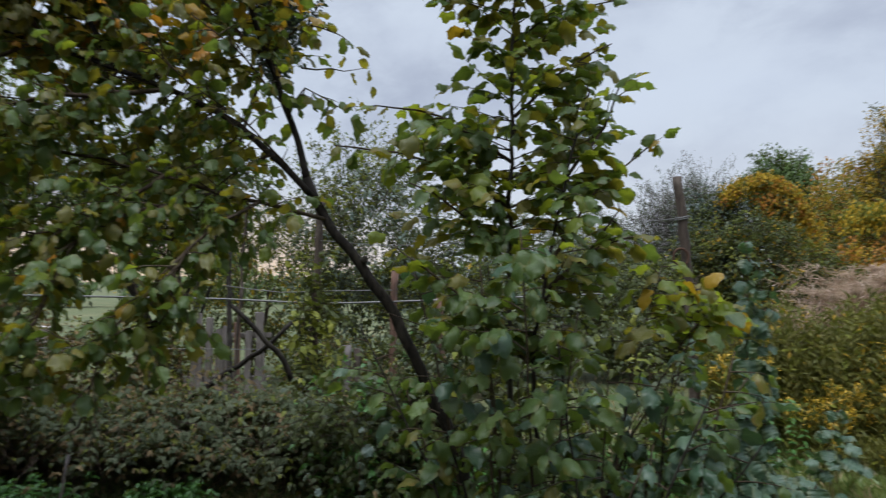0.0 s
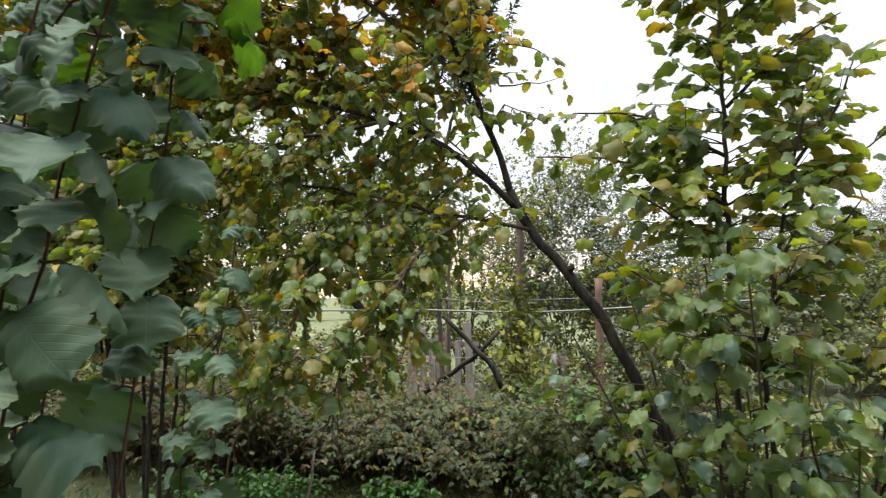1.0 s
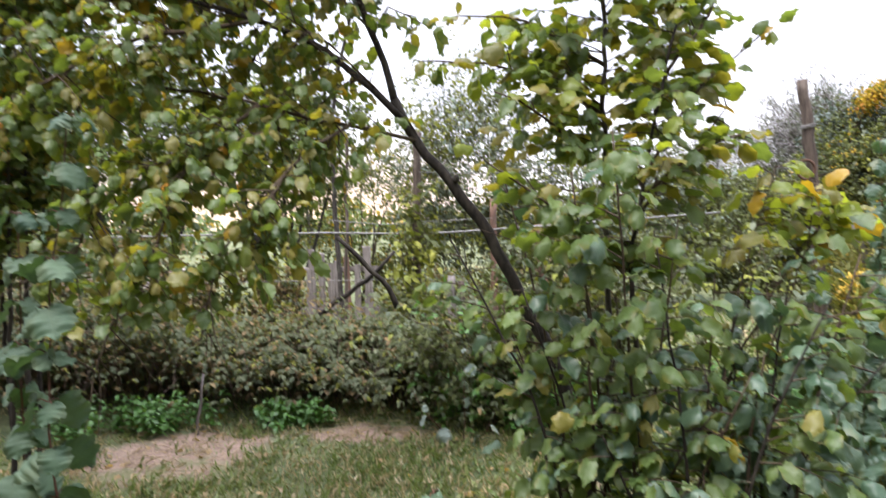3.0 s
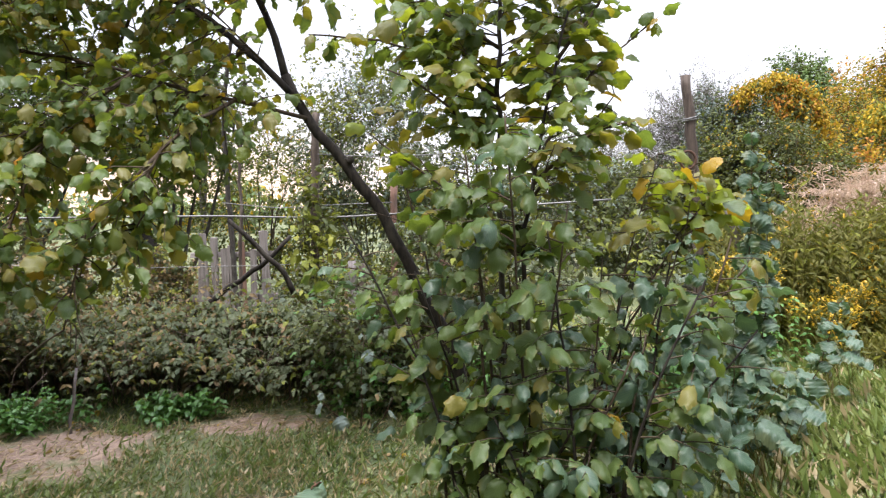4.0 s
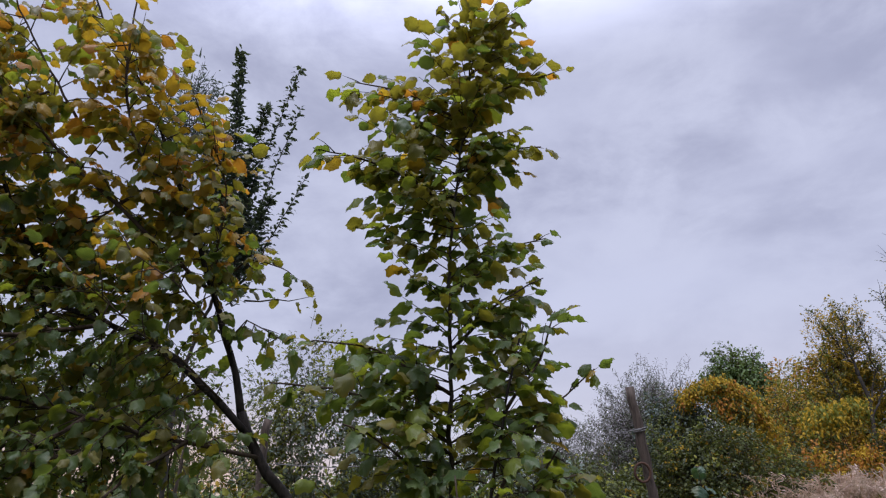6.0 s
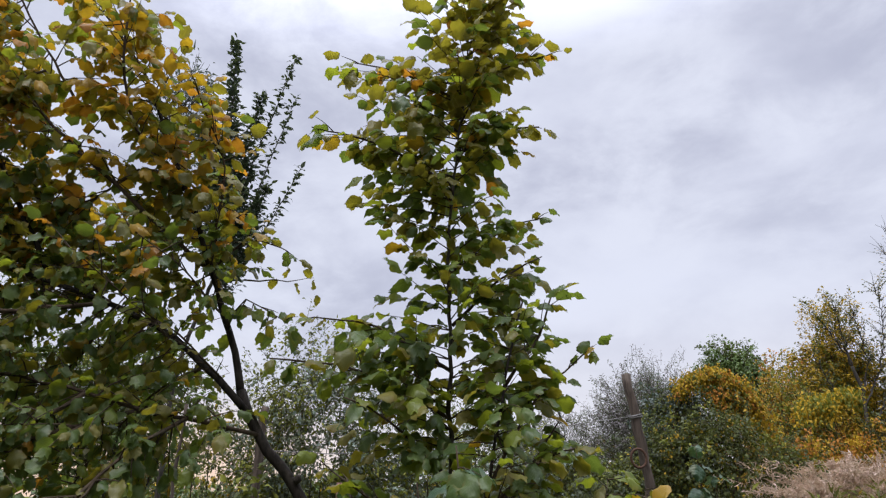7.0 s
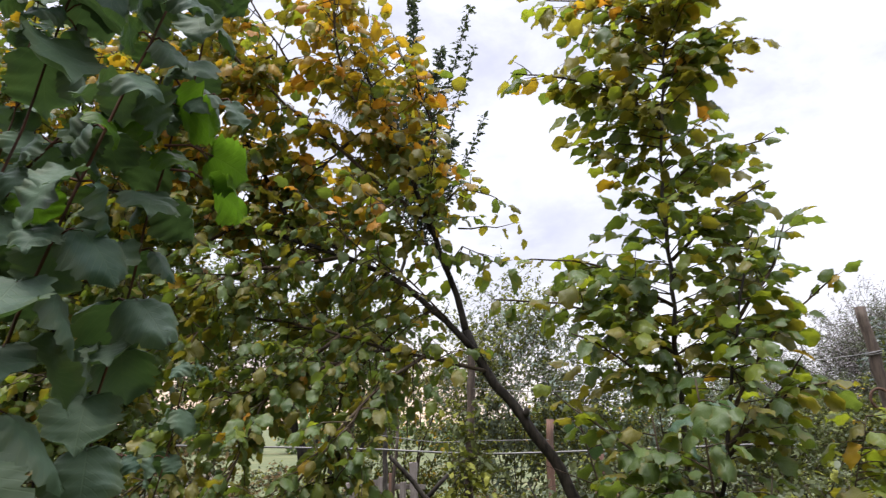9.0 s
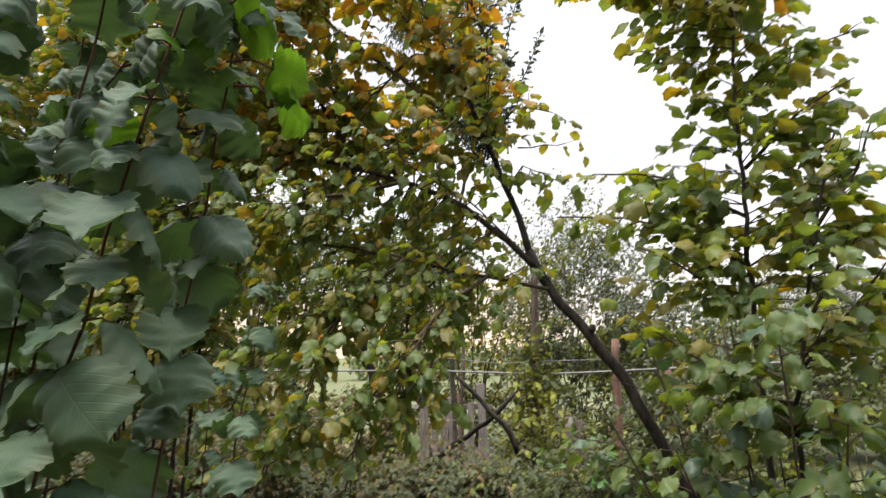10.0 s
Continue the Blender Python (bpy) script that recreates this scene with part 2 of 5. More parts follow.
HAZEL_BARK = bark_material("hazel_bark", (0.012, 0.010, 0.008), (0.034, 0.027, 0.021), (0.050, 0.043, 0.033))
STEM_BARK = bark_material("grey_stem_bark", (0.040, 0.034, 0.027), (0.085, 0.072, 0.056), (0.06, 0.06, 0.04))
TWIG_BARK = bark_material("twig_bark", (0.040, 0.028, 0.019), (0.080, 0.056, 0.036), (0.09, 0.075, 0.05))
PALE_STONE = bark_material("pale_stone", (0.36, 0.30, 0.27), (0.52, 0.45, 0.41), (0.24, 0.21, 0.18), 0.4, (1, 1, 1))
RED_BRICK = bark_material("red_brick", (0.30, 0.11, 0.07), (0.42, 0.17, 0.11), (0.22, 0.10, 0.07), 0.6, (1, 1, 1))
RED_STEM = bark_material("red_stem", (0.045, 0.026, 0.018), (0.10, 0.045, 0.028), (0.06, 0.04, 0.028))
PLUM_BARK = bark_material("plum_bark", (0.035, 0.030, 0.028), (0.07, 0.06, 0.05), (0.09, 0.09, 0.07))
GREY_WOOD = bark_material("weathered_grey_wood", (0.12, 0.102, 0.094), (0.23, 0.20, 0.185), (0.10, 0.09, 0.075), 0.7, (1, 1, 0.06))
BROWN_WOOD = bark_material("weathered_brown_wood", (0.050, 0.038, 0.031), (0.105, 0.080, 0.064), (0.14, 0.115, 0.095), 0.7, (1, 1, 0.08))
RUSTY_WOOD = bark_material("reddish_wood", (0.12, 0.066, 0.05), (0.19, 0.115, 0.085), (0.11, 0.08, 0.065), 0.7, (1, 1, 0.08))
DRY_CANE = bark_material("dry_cane", (0.055, 0.034, 0.026), (0.12, 0.078, 0.058), (0.10, 0.08, 0.06))
RUSTY_METAL = bark_material("rusty_metal", (0.06, 0.032, 0.022), (0.10, 0.055, 0.036), (0.07, 0.045, 0.035), 1.5, (1, 1, 1))


def wire_material():
    m, _, _ = shade("galvanised_wire")
    n = nd(m, "ShaderNodeTexNoise", Scale=30.0)
    col = mixc(m, n.outputs[0], (0.10, 0.095, 0.09), (0.22, 0.21, 0.20))
    pr = nd(m, "ShaderNodeBsdfPrincipled", Roughness=0.6, Metallic=0.4)
    set_in(m.node_tree, pr, "Base Color", col)
    return finish(m, pr.outputs[0])


WIRE = wire_material()

SOIL = [(-1.95, 3.76, 0.52, 0.42), (-0.86, 4.14, 0.42, 0.20), (-0.60, 3.05, 0.20, 0.10)]  # bare patches: x, y, half width, half depth


def ground_material():
    """Thin autumn turf with straw and bare, trodden patches."""
    m, _, _ = shade("turf")
    co = nd(m, "ShaderNodeTexCoord").outputs["Object"]
    p = nd(m, "ShaderNodeSeparateXYZ", i0=co)
    n1 = nd(m, "ShaderNodeTexNoise", Vector=co, Scale=2.3, Detail=8.0, Roughness=0.65).outputs[0]
    n2 = nd(m, "ShaderNodeTexNoise", Vector=co, Scale=38.0, Detail=6.0, Roughness=0.7).outputs[0]
    n3 = nd(m, "ShaderNodeTexNoise", Vector=co, Scale=0.35, Detail=4.0).outputs[0]
    n4 = nd(m, "ShaderNodeTexNoise", Vector=co, Scale=9.0, Detail=6.0, Roughness=0.7).outputs[0]
    col = mixc(m, ramp(m, n1, 0.35, 0.65), (0.046, 0.068, 0.019), (0.100, 0.110, 0.040))
    col = mixc(m, ramp(m, n2, 0.50, 0.72, 0.0, 0.55), col, (0.22, 0.165, 0.09))
    col = mixc(m, ramp(m, n3, 0.5, 0.7, 0.0, 0.4), col, (0.19, 0.16, 0.07))
    earth = mixc(m, ramp(m, n4, 0.30, 0.70), mixc(m, ramp(m, n2, 0.35, 0.65), (0.13, 0.080, 0.055), (0.27, 0.18, 0.13)), mixc(m, ramp(m, n2, 0.35, 0.65), (0.24, 0.155, 0.115), (0.38, 0.265, 0.20)))
    mask = 0.0
    for x, y, a, b in SOIL:
        dx = mathn(m, "DIVIDE", mathn(m, "SUBTRACT", p.outputs[0], x), a)
        dy = mathn(m, "DIVIDE", mathn(m, "SUBTRACT", p.outputs[1], y), b)
        r = mathn(m, "ADD", mathn(m, "MULTIPLY", dx, dx), mathn(m, "MULTIPLY", dy, dy))
        r = mathn(m, "ADD", r, mathn(m, "ADD", mathn(m, "MULTIPLY", mathn(m, "SUBTRACT", n1, 0.5), 4.2), mathn(m, "MULTIPLY", mathn(m, "SUBTRACT", n4, 0.5), 3.4)))
        mask = mathn(m, "MAXIMUM", mask, ramp(m, r, 0.35, 1.35, .9 if y > 3.5 else .6, 0.0))
    col = mixc(m, mask, col, earth)
    bump = nd(m, "ShaderNodeBump", Height=n2, Strength=0.8, Distance=0.02)
    pr = nd(m, "ShaderNodeBsdfPrincipled", Roughness=0.95, Normal=bump.outputs[0])
    set_in(m.node_tree, pr, "Base Color", col)
    return finish(m, pr.outputs[0])


# ---------------------------------------------------------------- geometry tools
class Geo:
    """Collects tubes and faces, then makes one mesh."""

    def __init__(self):
        self.v, self.f, self.m = [], [], []

    def tube(self, pts, radii, sides=6, mat=0, cap=True):
        pts = [Vector(p) for p in pts]
        base = len(self.v)
        ref = Vector((0.31, 0.93, 0.2))
        for i, p in enumerate(pts):
            d = (pts[min(i + 1, len(pts) - 1)] - pts[max(i - 1, 0)]).normalized()
            a = d.cross(ref).normalized()
            b = d.cross(a)
            for k in range(sides):
                w = 2 * math.pi * k / sides
                self.v.append(tuple(p + (a * math.cos(w) + b * math.sin(w)) * radii[i]))
        for i in range(len(pts) - 1):
            for k in range(sides):
                q = base + i * sides
                self.f.append((q + k, q + (k + 1) % sides, q + sides + (k + 1) % sides, q + sides + k))
                self.m.append(mat)
        if cap:
            self.f.append(tuple(base + k for k in reversed(range(sides))))
            self.f.append(tuple(base + (len(pts) - 1) * sides + k for k in range(sides)))
            self.m += [mat, mat]

    def box(self, lo, hi, mat=0, jitter=0.0, rng=None):
        base = len(self.v)
        for z in (lo[2], hi[2]):
            for x, y in ((lo[0], lo[1]), (hi[0], lo[1]), (hi[0], hi[1]), (lo[0], hi[1])):
                j = [(rng.uniform(-1, 1) * jitter if rng else 0) for _ in range(3)]
                self.v.append((x + j[0], y + j[1], z + j[2]))
        for q in ((3, 2, 1, 0), (4, 5, 6, 7), (0, 1, 5, 4), (1, 2, 6, 5), (2, 3, 7, 6), (3, 0, 4, 7)):
            self.f.append(tuple(base + k for k in q))
            self.m.append(mat)

    def mesh(self, name, mats, smooth=True):
        me = bpy.data.meshes.new(name)
        me.from_pydata(self.v, [], self.f)
        for mt in mats:
            me.materials.append(mt)
        me.polygons.foreach_set("material_index", self.m)
        if smooth:
            me.polygons.foreach_set("use_smooth", [True] * len(self.f))
        me.update()
        return me


def curve_points(pts, step=0.06, wobble=0.0, rng=None):
    """A smooth line through the points (Catmull-Rom), with a little unevenness."""
    p = [Vector(q) for q in pts]
    p = [2 * p[0] - p[1]] + p + [2 * p[-1] - p[-2]]
    out = []
    for i in range(1, len(p) - 2):
        a, b, c, d = p[i - 1:i + 3]
        n = max(2, int((c - b).length / step))
        for k in range(n):
            t = k / n
            out.append(0.5 * ((2 * b) + (c - a) * t + (2 * a - 5 * b + 4 * c - d) * t * t + (3 * b - a - 3 * c + d) * t ** 3))
    out.append(p[-2])
    if wobble and rng:
        out = [q if i in (0, len(out) - 1) else q + Vector((rng.gauss(0, wobble), rng.gauss(0, wobble), rng.gauss(0, wobble))) for i, q in enumerate(out)]
    return out


def taper(n, r0, r1, power=0.8):
    return [r0 + (r1 - r0) * (i / max(1, n - 1)) ** power for i in range(n)]


def thing(name, base, label, category, group="", kind=""):
    e = new(name)
    e.empty_display_size = 0.1
    e.location = base
    return tagged(e, label, category, group, kind)


def part(name, me, parent, label="", kind=""):
    """A mesh under a thing; the mesh is given in the thing's own space."""
    ob = new(name, me)
    ob.parent = parent
    if label or kind:
        tagged(ob, label, kind=kind)
    return ob


def leaf_template(kind, seed):
    """One leaf, 1 long along y, facing z: vertices, triangles, texture places."""
    rng = random.Random(seed)
    if kind == "hazel":
        prof, cols, wid = [0.0, .26, .36, .46, .47, .535, .50, .535, .46, .41, .25, .20, 0.0], 5, 1.0
        ys = [0, -.06, .05, .14, .26, .37, .49, .60, .71, .80, .87, .92, 1.08]
    elif kind == "lobed":
        # a broad blade with a heart-shaped foot, five shallow lobes and coarse teeth
        cols, wid = 9, 1.0
        ys = [0, -.09] + [-.05 + 1.0 * k / 18 for k in range(19)] + [1.05]
        prof = [0.0, .26]
        for k in range(19):
            y = max(0.0, min(1.0, .04 + k / 19))
            round_side = .62 * (1 - abs(2 * y - .92) ** 2.6) ** .5 if abs(2 * y - .92) < 1 else .10
            prof.append(max(.05, round_side * (1 + .05 * math.cos(2 * math.pi * (y - .18) / .30)) + (.012 + .024 * rng.random()) * (-1) ** k))
        prof.append(0.0)
    elif kind == "oval":
        prof, cols, wid = [0.0, .20, .27, .24, .12, 0.0], 3, 1.0
        ys = [0, .18, .42, .66, .86, 1.0]
    elif kind == "small":
        prof, cols, wid = [0.0, .30, .26, 0.0], 3, 1.0
        ys = [0, .35, .70, 1.0]
    elif kind == "narrow":
        prof, cols, wid = [0.0, .09, .07, 0.0], 3, 1.0
        ys = [0, .3, .65, 1.0]
    elif kind == "blade":
        prof, cols, wid = [.018, .016, .010, 0.0], 2, 1.0
        ys = [0, .35, .70, 1.0]
    fold, droop, wave = rng.uniform(0.0, 0.65), rng.uniform(0.1, 1.15), rng.uniform(.05, .13) * rng.choice((-1, 1))
    twist, curl = rng.uniform(-.5, .5), rng.uniform(-.60, .18)
    if kind == "lobed":
        droop, twist, fold = .55 * droop, .5 * twist, .6 * fold
    v, uv, f = [], [], []
    for i, (w, y) in enumerate(zip(prof, ys)):
        tooth = 1 + (rng.uniform(-.12, .06) if kind == "hazel" else 0) + rng.uniform(-.05, .05)
        for c in range(cols):
            s = -1 + 2 * c / (cols - 1)
            x = s * w * wid * tooth * (1 + 0.08 * twist * s)
            z = fold * abs(x) - droop * y * y * 0.6 + wave * math.sin(9 * y + 2 * s) * abs(s) + twist * x * y
            if kind in ("hazel", "lobed"):
                z += curl * s ** 4 * w * 1.3 + .5 * wave * math.sin(26 * y) * abs(s) - 0.9 * fold * x * x * 1.4
            if kind == "lobed":
                z += .010 * math.cos(2 * math.pi * (y - .85 * abs(x)) / .137) * min(1, 3 * abs(x))
            v.append((x, y, z))
            uv.append((0.5 + x, y))
    for i in range(len(ys) - 1):
        for c in range(cols - 1):
            a = i * cols + c
            if prof[i] == 0 and i == 0:
                f.append((a, a + cols + 1, a + cols)) if c < (cols - 1) / 2 else f.append((a, a + cols + 1, a + cols))
            elif prof[i + 1] == 0:
                f.append((a, a + 1, a + cols))
            else:
                f.append((a, a + 1, a + cols + 1))
                f.append((a, a + cols + 1, a + cols))
    if kind in ("hazel", "lobed", "oval"):
        b = len(v)
        v += [(-.012, -.22, -.03), (.012, -.22, -.03)]
        uv += [(.49, 0), (.51, 0)]
        mid = cols // 2
        f.append((b, b + 1, mid))
    # weld the coinciding points of the two ends
    keep, remap, nv, nuv = {}, [], [], []
    for i, p in enumerate(v):
        k = tuple(round(q, 5) for q in p)
        if k not in keep:
            keep[k] = len(nv)
            nv.append(p)
            nuv.append(uv[i])
        remap.append(keep[k])
    nf = []
    for t in f:
        t = tuple(remap[i] for i in t)
        if len(set(t)) == 3:
            nf.append(t)
    return np.array(nv), np.array(nf), np.array(nuv)


TEMPLATES = {k: [leaf_template(k, 11 * i + 3) for i in range(n)] for k, n in
             (("hazel", 18), ("lobed", 14), ("oval", 4), ("small", 4), ("narrow", 3), ("blade", 4))}
leaf_cache = {}


def leaf_mesh(kind, shape, mat):
    key = (kind, shape, mat.name)
    if key not in leaf_cache:
        v, f, uv = TEMPLATES[kind][shape]
        leaf_cache[key] = arrays_mesh("leaf", v, f, uv, [mat], np.zeros(len(f), int))
    return leaf_cache[key]


def arrays_mesh(name, v, f, uv, mats, mi):
    me = bpy.data.meshes.new(name)
    me.vertices.add(len(v))
    me.vertices.foreach_set("co", np.ascontiguousarray(v, dtype=np.float32).ravel())
    me.loops.add(len(f) * 3)
    me.loops.foreach_set("vertex_index", np.ascontiguousarray(f, dtype=np.int32).ravel())
    me.polygons.add(len(f))
    me.polygons.foreach_set("loop_start", np.arange(0, len(f) * 3, 3, dtype=np.int32))
    me.polygons.foreach_set("material_index", np.ascontiguousarray(mi, dtype=np.int32))
    me.polygons.foreach_set("use_smooth", np.ones(len(f), dtype=bool))
    layer = me.uv_layers.new(name="UVMap")
    layer.data.foreach_set("uv", np.ascontiguousarray(uv[f.ravel()], dtype=np.float32).ravel())
    for mt in mats:
        me.materials.append(mt)
    me.update(calc_edges=True)
    me.validate()
    return me


def leaf_frame(pos, along, up, size, rng):
    """Rows (x axis, y axis, z axis, place) of a leaf that grows along a way, its face towards up."""
    y = Vector(along).normalized()
    z = Vector(up) - y * Vector(up).dot(y)
    if z.length < 1e-3:
        z = Vector((y.y, -y.x, 0.1))
    z.normalize()
    x = y.cross(z)
    return np.array([[*(x * size)], [*(y * size)], [*(z * size)], [*Vector(pos)]])


class Foliage:
    """The leaves of one plant: each a kind, shape, colour and frame. keep: where leaves may grow."""

    def __init__(self, kind, mats, keep=None):
        self.kind, self.mats, self.items, self.keep = kind, mats, [], keep

    def add(self, fr, mat, rng):
        if self.keep and not self.keep(fr[3] + .5 * fr[1]):
            return
        self.items.append((rng.randrange(len(TEMPLATES[self.kind])), mat, fr))

    def joined(self, name, items):
        vs, fs, uvs, ms, off = [], [], [], [], 0
        for shape in range(len(TEMPLATES[self.kind])):
            grp = [it for it in items if it[0] == shape]
            if not grp:
                continue
            v, f, uv = TEMPLATES[self.kind][shape]
            fr = np.stack([it[2] for it in grp])
            pts = np.einsum("vk,nkj->nvj", v, fr[:, :3]) + fr[:, None, 3]
            n = len(grp)
            vs.append(pts.reshape(-1, 3))
            fs.append((f[None] + (np.arange(n) * len(v))[:, None, None]).reshape(-1, 3) + off)
            uvs.append(np.tile(uv, (n, 1)))
            ms.append(np.repeat([it[1] for it in grp], len(f)))
            off += n * len(v)
        return arrays_mesh(name, np.concatenate(vs), np.concatenate(fs), np.concatenate(uvs), self.mats, np.concatenate(ms))

    def build(self, parent, single=0, key=None, name="foliage"):
        """The first `single` leaves (ordered by key) as parts of their own, the rest as one."""
        items = self.items
        if single:
            items = sorted(items, key=key or (lambda it: it[2][3][1]))
            for shape, mat, fr in items[:single]:
                ob = new("leaf", leaf_mesh(self.kind, shape, self.mats[mat]))
                ob.parent = parent
                m = Matrix.Identity(4)
                for r in range(3):
                    for c in range(4):
                        m[r][c] = fr[c][r]
                ob.matrix_local = m
            items = items[single:]
        if items:
            part(name, self.joined(name, items), parent, kind="stuff")


def pick(weights, rng):
    return rng.choices(range(len(weights)), weights)[0]


def leafy_twig(geo, fol, start, way, length, rng, gap, size, colour, base, droop=0.35, r0=0.004, hang=0.40, first=0.25, flat=.40):
    """A thin twig with leaves set alternately along it; colour(place) gives weights."""
    start, way = Vector(start), Vector(way).normalized()
    n = max(3, int(length / 0.06))
    pts, d, p = [start], way.copy(), start.copy()
    for i in range(n):
        d = (d + Vector((rng.gauss(0, .10), rng.gauss(0, .10), rng.gauss(0, .08) - droop / n))).normalized()
        p = p + d * (length / n)
        pts.append(p.copy())
    geo.tube([q - base for q in pts], taper(len(pts), r0, 0.0012), 3, 0, cap=False)
    m = max(1, int(length * (1 - first) / gap))
    side = rng.choice((-1, 1))
    for k in range(m + 1):
        t = first + (1 - first) * (k / m if m else 1)
        i = min(int(t * n), n - 1)
        q = pts[i].lerp(pts[i + 1], t * n - i)
        ax = (pts[i + 1] - pts[i]).normalized()
        lat = ax.cross(Vector((0, 0, 1)))
        lat = lat.normalized() if lat.length > .05 else Vector((rng.uniform(-1, 1), rng.uniform(-1, 1), 0)).normalized()
        side = -side
        out = ax * (0.9 if k < m else 1.4) + lat * side * (1.0 if k < m else .1) + Vector((rng.gauss(0, .35), rng.gauss(0, .35), rng.gauss(0, .32) - hang * .72))
        up = Vector((rng.gauss(0, flat), rng.gauss(0, flat), 1)) + lat * side * .3
        s = size * rng.triangular(.42, 1.18, .95)
        q = q + out.normalized() * s * .2
        fr = leaf_frame(q - base, out, up, s, rng)
        fr[0] *= rng.uniform(.68, 1.0)
        fol.add(fr, pick(colour(q), rng), rng)


def along(pts, t):
    """Place and way at the share t of a line's length."""
    pts = [Vector(p) for p in pts]
    ls = [(b - a).length for a, b in zip(pts, pts[1:])]
    s = t * sum(ls)
    for a, b, l in zip(pts, pts[1:], ls):
        if s <= l:
            return a.lerp(b, s / l if l else 0), (b - a).normalized()
        s -= l
    return pts[-1], (pts[-1] - pts[-2]).normalized()


def local(pts, base):
    return [Vector(p) - base for p in pts]


def limb(parent, base, pts, r0, r1, mat, rng, name="limb", sides=8, step=0.08, wobble=0.004, label=""):
    line = curve_points(pts, step, wobble, rng)
    g = Geo()
    rr = [r * rng.uniform(.93, 1.07) for r in taper(len(line), r0, r1)]
    g.tube(local(line, base), rr, sides)
    part(name, g.mesh(name, [mat]), parent, label)
    return line


# ---------------------------------------------------------------- ground
def lift(x, y):
    """The height of the uneven ground."""
    near = 0.035 * noise.noise((x * .9, y * .9, 0)) + 0.015 * noise.noise((x * 3.1, y * 3.1, 5))
    far = max(0.0, math.hypot(x, y) - 30) * 0.004
    return near + far


def build_ground():
    xs = sorted(set([round(-6 + .12 * i, 3) for i in range(101)] + [s * d for d in (7, 8, 10, 13, 17, 23, 32, 50, 90, 200, 600, 2000) for s in (-1, 1)]))
    ys = sorted(set([round(-1 + .12 * i, 3) for i in range(84)] + [-2000, -600, -200, -80, -40, -20, -10, -5, -3, -2, 10, 11.5, 13, 16, 20, 26, 35, 50, 90, 200, 600, 2000]))
    v = [(x, y, lift(x, y)) for y in ys for x in xs]
    n = len(xs)
    f = [(j * n + i, j * n + i + 1, (j + 1) * n + i + 1, (j + 1) * n + i) for j in range(len(ys) - 1) for i in range(n - 1)]
    me = bpy.data.meshes.new("ground")
    me.from_pydata(v, [], f)
    me.polygons.foreach_set("use_smooth", [True] * len(f))
    me.materials.append(ground_material())
    me.update()
    tagged(new("ground", me), "thin autumn turf with bare trodden earth patches", "ground", kind="structure")


build_ground()


def sky_block_wall():
    """An unseen plain dark timber wall, added behind the viewer to block low sky light."""
    g = Geo()
    g.box((-13, -2.0, -.1), (13, -1.8, 3.2))
    tagged(new("shade_wall_south", g.mesh("shade_wall_south", [BROWN_WOOD], smooth=False)), "unseen plain dark timber wall added to block low sky light", "wall", kind="structure")


sky_block_wall()


def bare(x, y):
    return min(((x - a) / w) ** 2 + ((y - b) / d) ** 2 for a, b, w, d in SOIL)


def build_grass():
    rng = random.Random(5)
    fol = Foliage("blade", [GRASS_GREEN, GRASS_DRY, GRASS_PALE])
    for _ in range(46000):
        x, y = rng.gauss(.3, 3.2), rng.gauss(3.2, 2.4)
        if rng.random() < 0.45:
            x, y = rng.gauss(-1.0, 1.3), rng.gauss(3.4, .9)
        b = bare(x, y)
        if b < .35 + 1.5 * (.5 + noise.noise((x * 4, y * 4, 9))) and rng.random() < 0.9:
            continue
        dens = .5 + noise.noise((x * 1.3, y * 1.3, 2))
        if rng.random() > dens + .3:
            continue
        h = rng.uniform(.022, .065) * (2.2 if x > 1.6 else 1)
        w = (rng.gauss(0, .7), rng.gauss(0, .7), 1)
        fol.add(leaf_frame((x, y, lift(x, y) - .005), w, (rng.gauss(0, 1), -1, .3), h * 1.3, rng) * np.array([[2.0], [1], [1], [1]]), int(rng.random() < .38), rng)
    for _ in range(24000):
        x, y = rng.gauss(3.2, 1.2), rng.gauss(4.0, 1.0)
        if y < .6:
            continue
        w = (rng.gauss(0, .6), rng.gauss(0, .6), 1)
        fol.add(leaf_frame((x, y, lift(x, y) - .005), w, (rng.gauss(0, 1), -1, .3), rng.uniform(.05, .14), rng) * np.array([[1.2], [1], [1], [1]]), pick((1, .16, .9), rng), rng)
    ob = new("grass", fol.joined("grass", fol.items))
    tagged(ob, "short mixed green and straw-coloured grass blades", "grass", kind="stuff")
    lit = Foliage("oval", [LITTER, HAZEL_YELLOW])
    for _ in range(520):
        x, y = rng.uniform(-3.4, 3.2), rng.uniform(1.7, 4.7)
        lit.add(leaf_frame((x, y, lift(x, y) + .012), (rng.gauss(0, 1), rng.gauss(0, 1), rng.gauss(0, .15)), (rng.gauss(0, .3), rng.gauss(0, .3), 1), rng.uniform(.035, .085), rng), int(rng.random() < .2), rng)
    tagged(new("leaf_litter", lit.joined("leaf_litter", lit.items)), "dry brown and yellow fallen leaves scattered on turf", "fallen leaves", kind="stuff")
    straw = Geo()
    for _ in range(420):
        a, b, w, d = rng.choice(SOIL)
        x, y = a + rng.gauss(0, .6) * w, b + rng.gauss(0, .6) * d
        t, l = rng.uniform(0, 6.28), rng.uniform(.05, .16)
        z = lift(x, y) + .008
        straw.tube([(x, y, z), (x + math.cos(t) * l, y + math.sin(t) * l, z + rng.uniform(0, .02))], [.0018, .0012], 3, 0, cap=False)
    tagged(new("straw", straw.mesh("straw", [GRASS_DRY])), "loose dry straw stalks lying on bare earth", "straw", kind="stuff")


